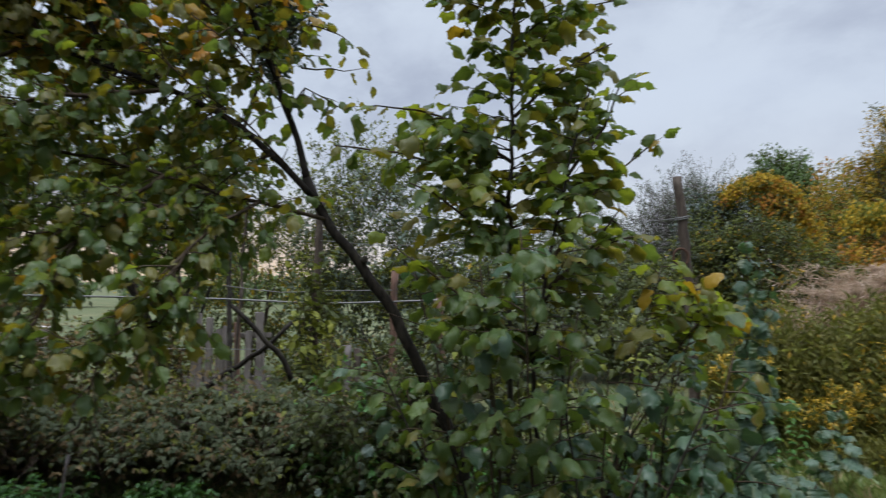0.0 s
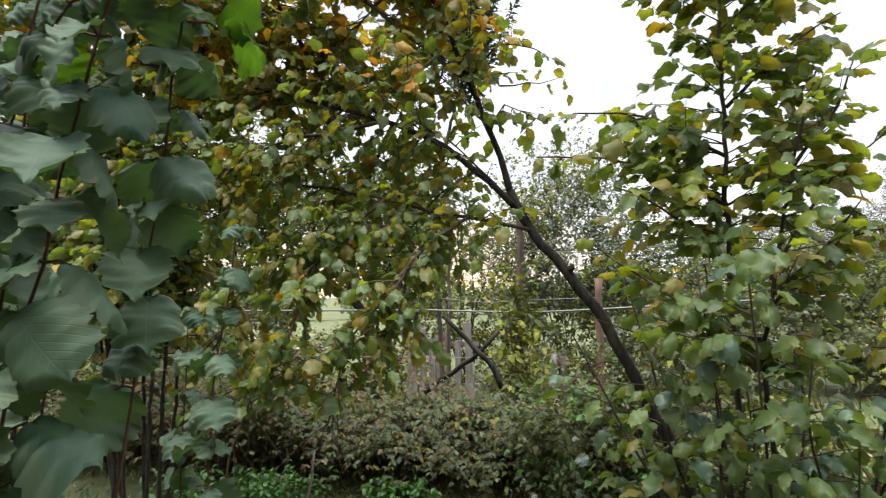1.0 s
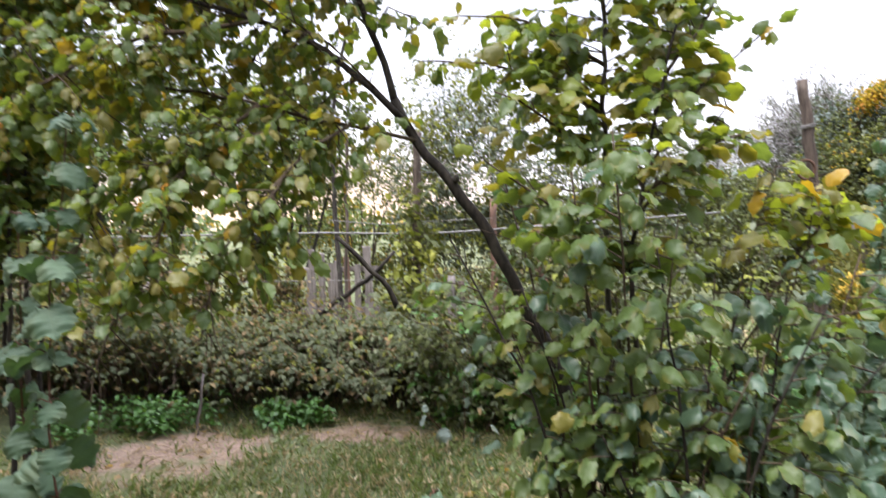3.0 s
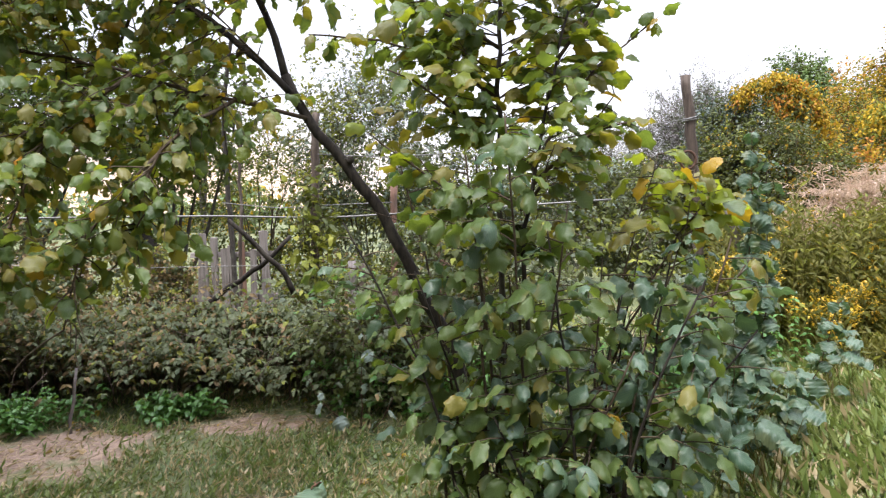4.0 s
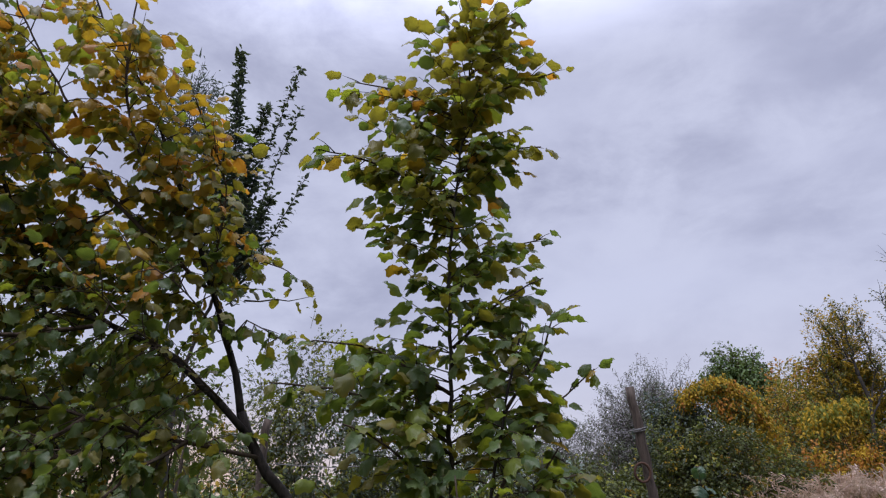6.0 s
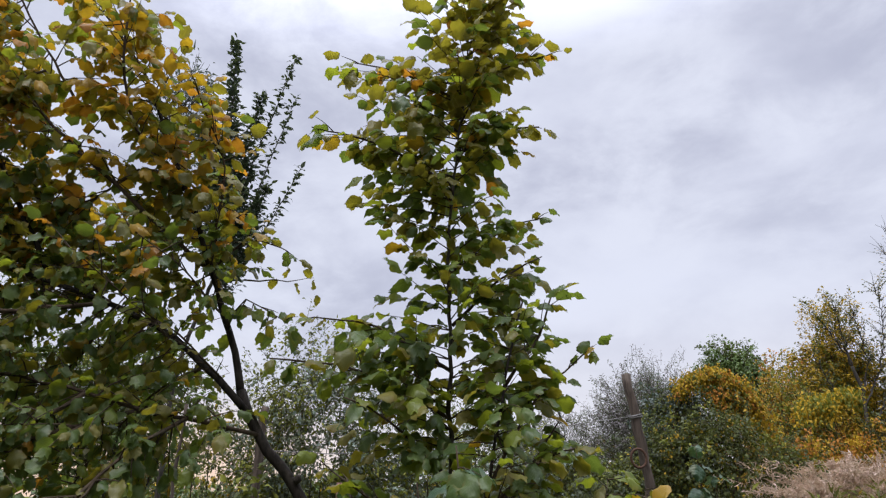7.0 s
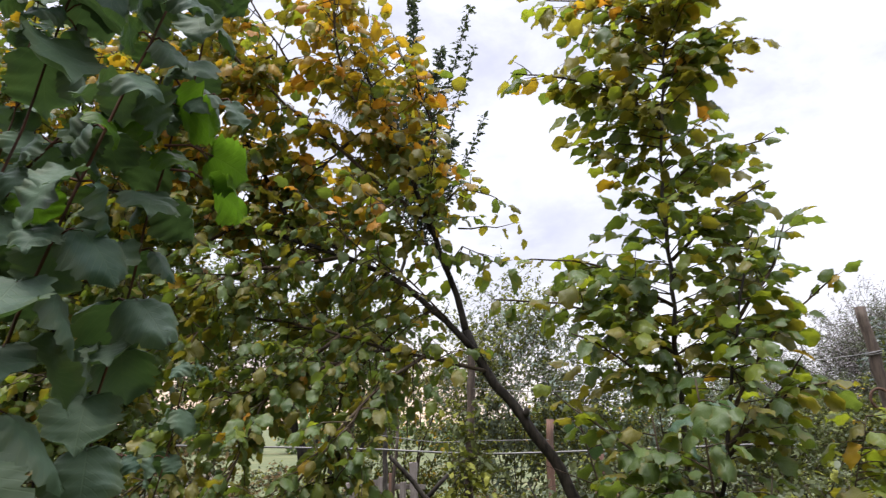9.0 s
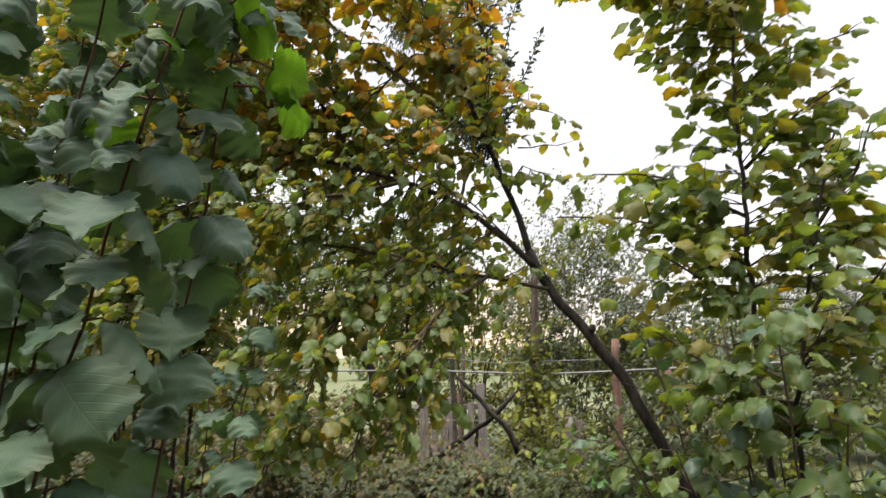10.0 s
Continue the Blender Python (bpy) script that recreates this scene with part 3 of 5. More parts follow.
build_grass()


# ---------------------------------------------------------------- central hazel
def central_hazel():
    rng = random.Random(21)
    base = Vector((0.55, 2.75, 0))
    tree = thing("hazel_tree", base, "tall many-stemmed hazel with round green and olive leaves", "tree", "hazels")
    def keep(q):
        """Shaded out along the neighbour's leaning trunk."""
        x, y, z = q[0] + base.x, q[1] + base.y, q[2]
        k = 2.85 / max(.5, y - .2)
        x, z = .1 + (x - .1) * k, 1.45 + (z - 1.45) * k
        return not (1.05 < z < 1.74 and x < .12 - (z - 1.1) * .60 + .05)

    fol = Foliage("hazel", HAZEL_MATS, keep)
    twigs = Geo()
    main = limb(tree, base, [(.50, 2.80, -.05), (.50, 2.84, .9), (.51, 2.85, 1.7), (.53, 2.85, 2.6), (.62, 2.85, 3.3), (.70, 2.85, 4.0)], .018, .003, STEM_BARK, rng, "trunk")
    # reach of the twigs to either side, by height
    zs = [1.6, 1.8, 2.0, 2.18, 2.32, 2.47, 2.66, 2.80, 2.95, 3.10, 3.28, 3.55, 3.75, 3.95]
    lf = [.56, .66, .66, .40, .38, .42, .46, .54, .66, .72, .68, .48, .22, .16]
    rt = [.50, .52, .50, .42, .42, .40, .38, .30, .34, .38, .26, .40, .28, .18]

    # yellows with height; the raised olive and lime share also paints in crown light
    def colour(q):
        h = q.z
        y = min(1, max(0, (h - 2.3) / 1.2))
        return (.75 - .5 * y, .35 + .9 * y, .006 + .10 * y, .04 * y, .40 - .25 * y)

    z = 1.62
    while z < 3.97:
        t = (z + .05) / 4.05
        p, d = along(main, t)
        for _ in range(3 if p.z < 2.05 or p.z > 2.7 else 2):
            a = rng.uniform(0, 2 * math.pi)
            cx = math.cos(a)
            reach = np.interp(p.z, zs, rt if cx > 0 else lf)
            ln = math.hypot(reach * cx, .40 * math.sin(a)) * rng.uniform(.62, 1.0)
            leafy_twig(twigs, fol, p, (reach * cx, .40 * math.sin(a), .20), ln, rng, .042, .080, colour, base, droop=.25, first=.16, hang=.45, flat=.55)
        if p.z > 2.75 and rng.random() < .8:
            leafy_twig(twigs, fol, p, (rng.gauss(0, 1), rng.gauss(0, 1), .5), rng.uniform(.10, .34), rng, .042, .084, colour, base, droop=.2, first=.2)
        z += .042
    # the long side shoots
    for pts in ([(.60, 2.62, 1.45), (.80, 2.72, 1.76), (1.00, 2.80, 1.94), (1.16, 2.86, 2.06)],
                [(.56, 2.7, 1.3), (.85, 2.7, 1.62), (.95, 2.75, 1.74)],
                [(.70, 2.65, 1.85), (.88, 2.72, 2.08), (.98, 2.78, 2.30)],
                [(.53, 2.85, 2.15), (.75, 2.85, 2.36), (.96, 2.85, 2.48)],
                [(.53, 2.85, 2.4), (.78, 2.85, 2.60), (.99, 2.85, 2.68)],
                [(.60, 2.6, 1.4), (.82, 2.6, 1.58), (.98, 2.62, 1.62)],
                [(.51, 2.85, 1.75), (.25, 2.75, 1.9), (-.05, 2.7, 1.97), (-.22, 2.7, 1.98)],
                [(.53, 2.6, 1.13), (.29, 2.6, 1.37), (.05, 2.55, 1.55)],
                [(.51, 2.8, 1.5), (.25, 2.6, 1.72), (.08, 2.5, 1.80)],
                [(.52, 2.85, 1.95), (.2, 2.75, 2.12), (-.06, 2.75, 2.16)],
                [(.53, 2.85, 2.85), (.2, 2.8, 3.02), (-.12, 2.8, 3.10)],
                [(.56, 2.85, 3.0), (.8, 2.8, 3.12), (.99, 2.8, 3.15)],
                [(.64, 2.85, 3.4), (.9, 2.85, 3.55), (1.09, 2.85, 3.63)],
                [(.62, 2.85, 3.3), (.3, 2.85, 3.48), (.06, 2.85, 3.52)]):
        line = limb(tree, base, pts, .009, .003, TWIG_BARK, rng, sides=5)
        n = int(sum((b - a).length for a, b in zip(line, line[1:])) / .04)
        for k in range(n + 1):
            p, d = along(line, .12 + .88 * k / n)
            if k > .55 * n and k % 2:
                continue
            leafy_twig(twigs, fol, p, d + Vector((rng.gauss(0, .8), rng.gauss(0, .8), rng.gauss(.1, .4))), rng.uniform(.08, .24) * (1 - .6 * k / n), rng, .046, .080, colour, base)
    # the second stem and the suckers that crowd the foot
    second = limb(tree, base, [(.58, 2.6, -.05), (.57, 2.6, .8), (.55, 2.6, 1.13), (.60, 2.6, 1.42), (.72, 2.62, 1.95), (.80, 2.65, 2.2)], .015, .004, HAZEL_BARK, rng, "stem")
    for k in range(44):
        p, d = along(second, .5 + .5 * k / 43)
        leafy_twig(twigs, fol, p, (rng.gauss(0, 1), rng.gauss(0, 1), .4), rng.uniform(.08, .26), rng, .050, .078, colour, base)
    for i in range(30):
        u = (i * .618) % 1
        x0 = .30 + .75 * u + rng.gauss(0, .06)
        x1 = .02 + 1.38 * u + rng.gauss(0, .08)
        y0, y1 = rng.uniform(2.4, 2.95), rng.uniform(2.25, 2.95)
        h = rng.uniform(.55, 2.0) if .15 < x1 < .72 else rng.uniform(.65, 1.45)
        if x1 < .25:
            h = rng.uniform(.75, 1.7)
        line = limb(tree, base, [(x0, y0, -.03), (.7 * x0 + .3 * x1, .6 * y0 + .4 * y1, h * .5), (x1, y1, h)], .009, .003, TWIG_BARK if i % 3 else HAZEL_BARK, rng, "sucker", sides=5, step=.12)
        n = int(h / .075)

        # the suckers' own bluish green, kept darker also to stand in for shade
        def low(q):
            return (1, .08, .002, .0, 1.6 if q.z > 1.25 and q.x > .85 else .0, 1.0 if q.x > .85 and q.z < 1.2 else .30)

        for k in range(n):
            p, d = along(line, .10 + .90 * k / n)
            a = rng.uniform(0, 2 * math.pi)
            leafy_twig(twigs, fol, p, (math.cos(a), math.sin(a) - .25, .35), rng.uniform(.06, .27), rng, .044, .080, low, base, hang=.75, flat=.6)
    for pts in ([(.80, 2.6, -.02), (.90, 2.65, .8), (1.02, 2.7, 1.25), (1.10, 2.7, 1.50)], [(.85, 2.7, -.02), (1.05, 2.7, .75), (1.20, 2.7, 1.2), (1.25, 2.7, 1.46)], [(.9, 2.8, .6), (1.15, 2.75, 1.1), (1.36, 2.75, 1.38)]):
        line = limb(tree, base, pts, .007, .002, TWIG_BARK, rng, "sucker", sides=5)
        for k in range(12):
            p, d = along(line, .80 + .2 * k / 11)
            leafy_twig(twigs, fol, p, (rng.gauss(0, 1), rng.gauss(0, 1), .3), rng.uniform(.05, .14), rng, .038, .085, lambda q: (.25, .5, .16, 0, 1), base, hang=.5)
    part("twig_spray", twigs.mesh("twig_spray", [TWIG_BARK]), tree, kind="stuff")
    fol.build(tree, 300, key=lambda it: it[2][3][1])


central_hazel()


# ---------------------------------------------------------------- leaning hazel
def leaning_hazel():
    rng = random.Random(8)
    base = Vector((0.42, 3.1, 0))
    tree = thing("hazel_tree", base, "leaning hazel with dark forked trunk and yellowing crown", "tree", "hazels")
    main_limbs = (((-.36, 1.85), (-.48, 1.95), (-.77, 2.19), (-1.22, 2.38), (-1.50, 2.46)), ((-.39, 1.90), (-.51, 2.28), (-.58, 2.47), (-.66, 2.70)))

    def keep(q):
        """Open below the crown, and few leaves on the path's side of the two main limbs."""
        x, y, z = q[0] + base.x, q[1] + base.y, q[2]
        if z < .98 or x < -1.62 and z < 1.42:
            return False
        k = 2.85 / max(.5, y - .2)
        x, z = .1 + (x - .1) * k, 1.45 + (z - 1.45) * k
        if y < 3.06:
            for line in main_limbs:
                for (ax, az), (bx, bz) in zip(line, line[1:]):
                    u = min(1, max(0, ((x - ax) * (bx - ax) + (z - az) * (bz - az)) / ((bx - ax) ** 2 + (bz - az) ** 2)))
                    if math.hypot(x - ax - u * (bx - ax), z - az - u * (bz - az)) < .045:
                        return math.sin(x * 91 + z * 57) > .72
        return True

    fol = Foliage("hazel", HAZEL_MATS, keep)
    twigs = Geo()
    limb(tree, base, [(.44, 3.1, -.06), (.34, 3.08, .55), (.10, 3.05, 1.10), (-.03, 3.05, 1.36), (-.14, 3.05, 1.52), (-.30, 3.05, 1.72), (-.39, 3.07, 1.91)], .034, .022, HAZEL_BARK, rng, "trunk", sides=12, label="dark leaning trunk with a stub knob")
    limb(tree, base, [(-.13, 3.035, 1.53), (-.118, 3.025, 1.552)], .020, .012, HAZEL_BARK, rng, "knob", sides=7, step=.02)

    # real yellowing upwards; extra olive and lime stand in for brighter light up here
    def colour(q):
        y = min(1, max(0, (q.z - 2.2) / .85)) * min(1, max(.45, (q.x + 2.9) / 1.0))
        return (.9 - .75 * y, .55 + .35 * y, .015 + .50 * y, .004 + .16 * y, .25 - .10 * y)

    limbs = [
        ([(-.39, 3.07, 1.90), (-.44, 3.1, 2.09), (-.51, 3.1, 2.28), (-.58, 3.08, 2.47), (-.66, 3.03, 2.72), (-.78, 3.0, 3.0), (-1.01, 3.0, 3.52), (-1.28, 3.0, 3.94), (-1.40, 3.0, 4.25)], .018, .004, .32, 1.25),
        ([(-.34, 3.06, 1.80), (-.48, 3.0, 1.95), (-.77, 3.0, 2.19), (-1.22, 3.0, 2.38), (-1.47, 2.95, 2.45), (-1.9, 2.9, 2.60), (-2.3, 2.8, 2.68)], .018, .005, .34, 1.2),
        ([(-.30, 3.04, 1.72), (-.46, 2.9, 1.75), (-.66, 2.8, 1.79), (-.9, 2.75, 1.86), (-1.31, 2.7, 1.94), (-1.7, 2.6, 1.8)], .010, .004, .25, 1.1),
        ([(-.58, 3.08, 2.47), (-.98, 2.9, 2.80), (-1.45, 2.8, 3.25), (-1.9, 2.7, 3.75)], .012, .004, .32, 1.1),
        ([(-1.22, 3.0, 2.38), (-1.55, 3.0, 2.95), (-1.85, 3.0, 3.6), (-2.0, 3.0, 4.1)], .014, .004, .34, 1.0),
        ([(-.95, 2.95, 2.28), (-1.4, 2.6, 2.1), (-1.85, 2.5, 1.85), (-2.1, 2.45, 1.65)], .012, .004, .32, 1.1),
        ([(-.9, 2.75, 1.86), (-1.1, 2.55, 1.62), (-1.2, 2.45, 1.3)], .010, .003, .28, 1.3),
        ([(-.55, 2.85, 1.77), (-.75, 2.6, 1.55), (-.85, 2.5, 1.2)], .009, .003, .26, 1.3),
        ([(-.70, 2.8, 1.80), (-1.35, 2.5, 1.55), (-1.55, 2.4, 1.2)], .010, .003, .30, 1.3),
        ([(-.58, 3.08, 2.47), (-.42, 3.05, 2.62), (-.26, 3.05, 2.58)], .007, .003, .13, .9),
        ([(-.60, 3.07, 2.55), (-.54, 2.95, 2.95), (-.72, 2.9, 3.4)], .006, .003, .22, 1.1),
        ([(-.72, 3.0, 2.85), (-.95, 2.8, 3.15), (-1.0, 2.7, 3.75), (-.95, 2.7, 4.05)], .011, .003, .28, 1.1),
        ([(-1.47, 2.95, 2.45), (-1.8, 2.7, 3.0), (-2.2, 2.6, 3.4)], .010, .003, .34, 1.1),
        ([(-1.0, 3.0, 2.3), (-1.25, 3.2, 2.5), (-1.6, 3.3, 2.6), (-2.0, 3.3, 2.7)], .009, .003, .34, 1.2),
        ([(-1.2, 3.0, 2.38), (-1.45, 3.1, 2.2), (-1.75, 3.2, 2.15), (-2.1, 3.2, 2.0)], .009, .003, .34, 1.2),
        ([(-.9, 2.9, 2.9), (-1.2, 3.0, 2.75), (-1.5, 3.0, 2.85)], .008, .003, .30, 1.2),
        ([(-1.7, 2.95, 2.53), (-1.95, 3.2, 2.8), (-2.2, 3.2, 3.1), (-2.5, 3.2, 3.4)], .008, .003, .34, 1.2),
        ([(-1.35, 2.8, 3.35), (-1.7, 2.9, 3.3), (-2.1, 2.9, 3.15)], .007, .003, .32, 1.2),
        ([(-1.55, 3.0, 2.95), (-1.9, 3.1, 2.95), (-2.3, 3.1, 2.8)], .007, .003, .32, 1.2),
        ([(-1.2, 2.85, 3.2), (-1.5, 2.75, 3.7), (-1.75, 2.7, 4.2)], .007, .003, .32, 1.1),
        ([(-.75, 2.6, 1.55), (-.95, 2.45, 1.25), (-1.02, 2.4, .95)], .007, .003, .24, 1.2),
        ([(-1.2, 2.45, 1.3), (-1.35, 2.4, 1.05), (-1.42, 2.35, .82)], .007, .003, .24, 1.2),
        ([(-.95, 3.0, 2.26), (-1.15, 3.1, 2.0), (-1.45, 3.2, 1.75), (-1.7, 3.2, 1.5)], .010, .003, .32, 1.1),
        ([(-.77, 3.0, 2.19), (-.95, 3.2, 2.45), (-1.3, 3.3, 2.75), (-1.7, 3.3, 3.0)], .010, .003, .32, 1.1),
        ([(-.55, 3.0, 2.0), (-.75, 3.2, 1.95), (-1.0, 3.3, 1.75), (-1.15, 3.3, 1.5)], .009, .003, .26, 1.0),
        ([(-1.5, 2.9, 2.46), (-1.75, 2.8, 2.3), (-2.0, 2.7, 2.2), (-2.5, 2.6, 2.0)], .010, .003, .34, 1.1),
        ([(-.48, 3.08, 2.2), (-.40, 3.05, 2.32), (-.22, 3.05, 2.22)], .006, .002, .12, .7),
        ([(-.46, 3.0, 1.95), (-.60, 2.78, 2.10), (-.74, 2.62, 2.18)], .006, .002, .17, .9),
        ([(-.52, 3.08, 2.27), (-.66, 2.8, 2.42), (-.80, 2.65, 2.50)], .006, .002, .18, .9),
        ([(-.58, 3.06, 2.46), (-.52, 2.88, 2.64), (-.50, 2.8, 2.80)], .005, .002, .15, .8),
        ([(-.70, 3.0, 2.13), (-.88, 2.75, 2.30), (-1.02, 2.6, 2.42)], .006, .002, .20, .9),
    ]
    for pts, r0, r1, reach, dens in limbs:
        line = limb(tree, base, pts, r0, r1, HAZEL_BARK if r0 > .012 else TWIG_BARK, rng, sides=8 if r0 > .012 else 5)
        total = sum((b - a).length for a, b in zip(line, line[1:]))
        n = int(total / .030 * dens)
        bare_share = .19 if r0 > .017 else .08
        for k in range(n + 1):
            t = bare_share + (1 - bare_share) * k / n
            p, d = along(line, t)
            if rng.random() < (.16 if p.x > -1.35 else .10) * min(1, max(0, (p.z - 2.35) / .5)) + .50 * min(1, max(0, (p.z - 3.2 + .25 * min(0, p.x + 1.4)) / .5)):
                continue
            w = d * .5 + Vector((rng.gauss(0, .8), rng.gauss(0, .8), rng.gauss(.1, .7)))
            leafy_twig(twigs, fol, p, w, reach * rng.uniform(.5, 1.15), rng, .034, .061 + .010 * min(1, max(0, (p.z - 2.3) / .4)), colour, base, droop=.4, hang=.55, flat=.55)
    # a bare, nearly leafless shoot on the open side
    limb(tree, base, [(-.42, 3.06, 2.42), (-.25, 3.3, 2.5), (-.14, 3.5, 2.58)], .005, .0015, TWIG_BARK, rng, "dead_twig", sides=4)
    dead = [(-.30, 3.24, 2.48), (-.22, 3.36, 2.50), (-.18, 3.43, 2.60), (-.14, 3.5, 2.56), (-.13, 3.52, 2.48), (-.25, 3.3, 2.56)]
    for q in dead:
        fol.add(leaf_frame(Vector(q) - base, (rng.gauss(0, .5), rng.gauss(0, .5), -1), (rng.gauss(0, 1), -1, .3), .055, rng), 1, rng)
    part("twig_spray", twigs.mesh("twig_spray", [TWIG_BARK]), tree, kind="stuff")
    fol.build(tree, 300, key=lambda it: it[2][3][1])


leaning_hazel()


# ---------------------------------------------------------------- hazel further along
def side_hazel(x0, y0, seed, count):
    rng = random.Random(seed)
    base = Vector((x0, y0, 0))
    tree = thing("hazel_tree", base, "dense green hazel bush of several thin stems", "tree", "hazels")
    fol = Foliage("hazel", HAZEL_MATS)
    twigs = Geo()

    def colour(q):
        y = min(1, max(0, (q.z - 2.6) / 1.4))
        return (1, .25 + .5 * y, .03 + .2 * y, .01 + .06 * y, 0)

    for i in range(count):
        a = 2 * math.pi * i / count + rng.uniform(-.2, .2)
        r = rng.uniform(.5, 1.05)
        h = rng.uniform(3.0, 5.1)
        pts = [base + Vector((.12 * math.cos(a), .12 * math.sin(a), -.05)), base + Vector((.45 * r * math.cos(a), .3 * r * math.sin(a), h * .5)), base + Vector((r * math.cos(a), .6 * r * math.sin(a), h))]
        line = limb(tree, base, pts, .013, .003, HAZEL_BARK, rng, "stem", sides=6)
        n = int(h / .04)
        for k in range(n):
            t = .30 + .70 * k / n
            p, d = along(line, t)
            leafy_twig(twigs, fol, p, d * .3 + Vector((rng.gauss(0, .8), rng.gauss(0, .8), rng.gauss(.1, .4))), rng.uniform(.18, .42), rng, .042, .075, colour, base, droop=.4)
    part("twig_spray", twigs.mesh("twig_spray", [TWIG_BARK]), tree, kind="stuff")
    fol.build(tree, 250, key=lambda it: it[2][3][1])


side_hazel(-2.65, 3.3, 31, 9)
side_hazel(-3.9, 3.5, 32, 9)


# ---------------------------------------------------------------- large-leaved saplings beside the viewer
def sapling(base, stems, size, count, seed, bright=0.0, label="", mat=None, gap=.075, keep=None, hang=.5, extra=()):
    """Thin reddish stems with large toothed leaves that hang from long stalks."""
    rng = random.Random(seed)
    base = Vector(base)
    plant = thing("hazel_sapling", base, label, "sapling", "large-leaved saplings")
    fol = Foliage("lobed", [mat or BIG_LEAF, BIG_BACKLIT, HAZEL_YELLOW], keep)
    petioles = Geo()
    for pts, start in stems:
        line = limb(plant, base, pts, .0040, .0016, RED_STEM, rng, "stem", sides=6)
        total = sum((b - a).length for a, b in zip(line, line[1:]))
        n = int(total * (1 - start) / gap)
        turn = rng.uniform(0, 6.28)
        for k in range(n + 1):
            p, d = along(line, start + (1 - start) * k / max(1, n))
            for _ in range(count + (1 if count > 1 else 0)):
                turn += math.pi * (1 + rng.uniform(-.35, .35)) / (1 if count == 1 else 1.5)
                out = Vector((math.cos(turn), math.sin(turn), rng.uniform(-.15, .30))).normalized()
                s = size * rng.uniform(.62, 1.2) * (1 - .45 * k / max(1, n)) * (.85 if p.z > 1.7 else 1)
                q = p + out * s * rng.uniform(.25, .5)
                if q.y + out.y * s < .66:
                    continue
                way = out * .8 + Vector((rng.gauss(.12, .25), rng.gauss(0, .25), -hang - abs(rng.gauss(0, .45))))
                up = Vector((rng.gauss(0, .4), rng.gauss(-.25, .4), 1)) + out * .45
                # a few upper leaves take the colour with backlight painted in
                w = (1, bright if p.z > 1.72 else 0, 0)
                had = len(fol.items)
                fol.add(leaf_frame(q - base, way, up, s, rng), pick(w, rng), rng)
                if len(fol.items) > had:
                    petioles.tube([p - base, p.lerp(q, .6) - base + Vector((0, 0, .006)), q - base], [.0022, .0018, .0016], 4, cap=False)
    fol.keep = None
    for foot, tip, up, s in extra:
        foot, tip = Vector(foot), Vector(tip)
        petioles.tube([foot - base, foot.lerp(tip, .5) - base + Vector((0, 0, .01)), tip - base], [.0022, .0018, .0014], 4, cap=False)
        fol.add(leaf_frame(tip - base, tip - foot + Vector((0, 0, -.02)), up, s, rng), 1, rng)
    part("petiole_spray", petioles.mesh("petiole_spray", [RED_STEM]), plant, kind="stuff")
    fol.build(plant, 300, key=lambda it: it[2][3][1])


def sapling_side(q):
    """The sapling's open side slants out as it rises."""
    y = q[1] + .85
    k = .77 / max(.2, y - .18)
    x, z = .05 + (q[0] - .80 - .05) * k, 1.45 + (q[2] - 1.45) * k
    return x < -.65 + (z - 1.276) * .38


# stem tops above about 2.4 m: unseen leaves, added to shade those below
sapling((-.80, .85, 0), [
    ([(-.80, .85, -.03), (-.82, .86, .8), (-.75, .85, 1.25), (-.71, .85, 1.40), (-.63, .85, 1.69), (-.56, .86, 1.92), (-.48, .90, 2.32)], .34),
    ([(-.84, .80, -.03), (-.92, .78, .9), (-.88, .80, 1.5), (-.86, .82, 2.0), (-.90, .85, 2.5), (-.95, .85, 3.0)], .30),
    ([(-.78, .95, -.03), (-.80, 1.08, .8), (-.78, 1.10, 1.18), (-.74, 1.10, 1.36), (-.64, 1.03, 1.70), (-.54, 1.02, 2.22)], .36),
    ([(-.95, 1.0, -.03), (-1.25, 1.2, 1.0), (-1.3, 1.3, 1.7), (-1.28, 1.35, 2.3), (-1.3, 1.35, 2.95)], .33),
    ([(-.95, .90, -.03), (-1.05, .85, 1.2), (-1.0, .80, 2.0), (-.92, .85, 2.7), (-.85, .9, 3.3)], .58),
    ([(-.90, 1.0, -.03), (-.95, 1.0, 1.2), (-.85, 1.0, 2.1), (-.70, 1.0, 2.7), (-.62, 1.0, 3.2)], .66),
    ([(-.90, .92, -.03), (-.98, .95, 1.0), (-.86, .95, 1.75), (-.62, .95, 1.98), (-.47, .95, 1.95)], .66),
], .118, 2, 3, bright=.03, label="hazel sapling with large lobed dark grey-green leaves on reddish stems", gap=.078, keep=sapling_side, hang=.55,
        extra=(((-.54, .93, 1.87), (-.47, .95, 1.855), (-.3, .8, .65), .070), ((-.70, .93, 1.98), (-.63, .95, 1.965), (-.2, .8, .5), .085),
               ((-.60, .92, 1.95), (-.53, .94, 1.94), (-.3, .5, .9), .080), ((-.54, .95, 1.84), (-.47, .96, 1.81), (-.1, .45, .9), .072)))
sapling((-.98, 1.62, 0), [
    ([(-.98, 1.62, -.03), (-.95, 1.6, .35), (-.96, 1.58, .80), (-.95, 1.60, 1.2), (-.90, 1.62, 1.62)], .12),
    ([(-1.0, 1.64, -.03), (-1.08, 1.66, .4), (-1.12, 1.68, .85), (-1.08, 1.66, 1.4)], .16)], .10, 2, 4,
        label="hazel sucker with broad dull green leaves", gap=.11, hang=.5)
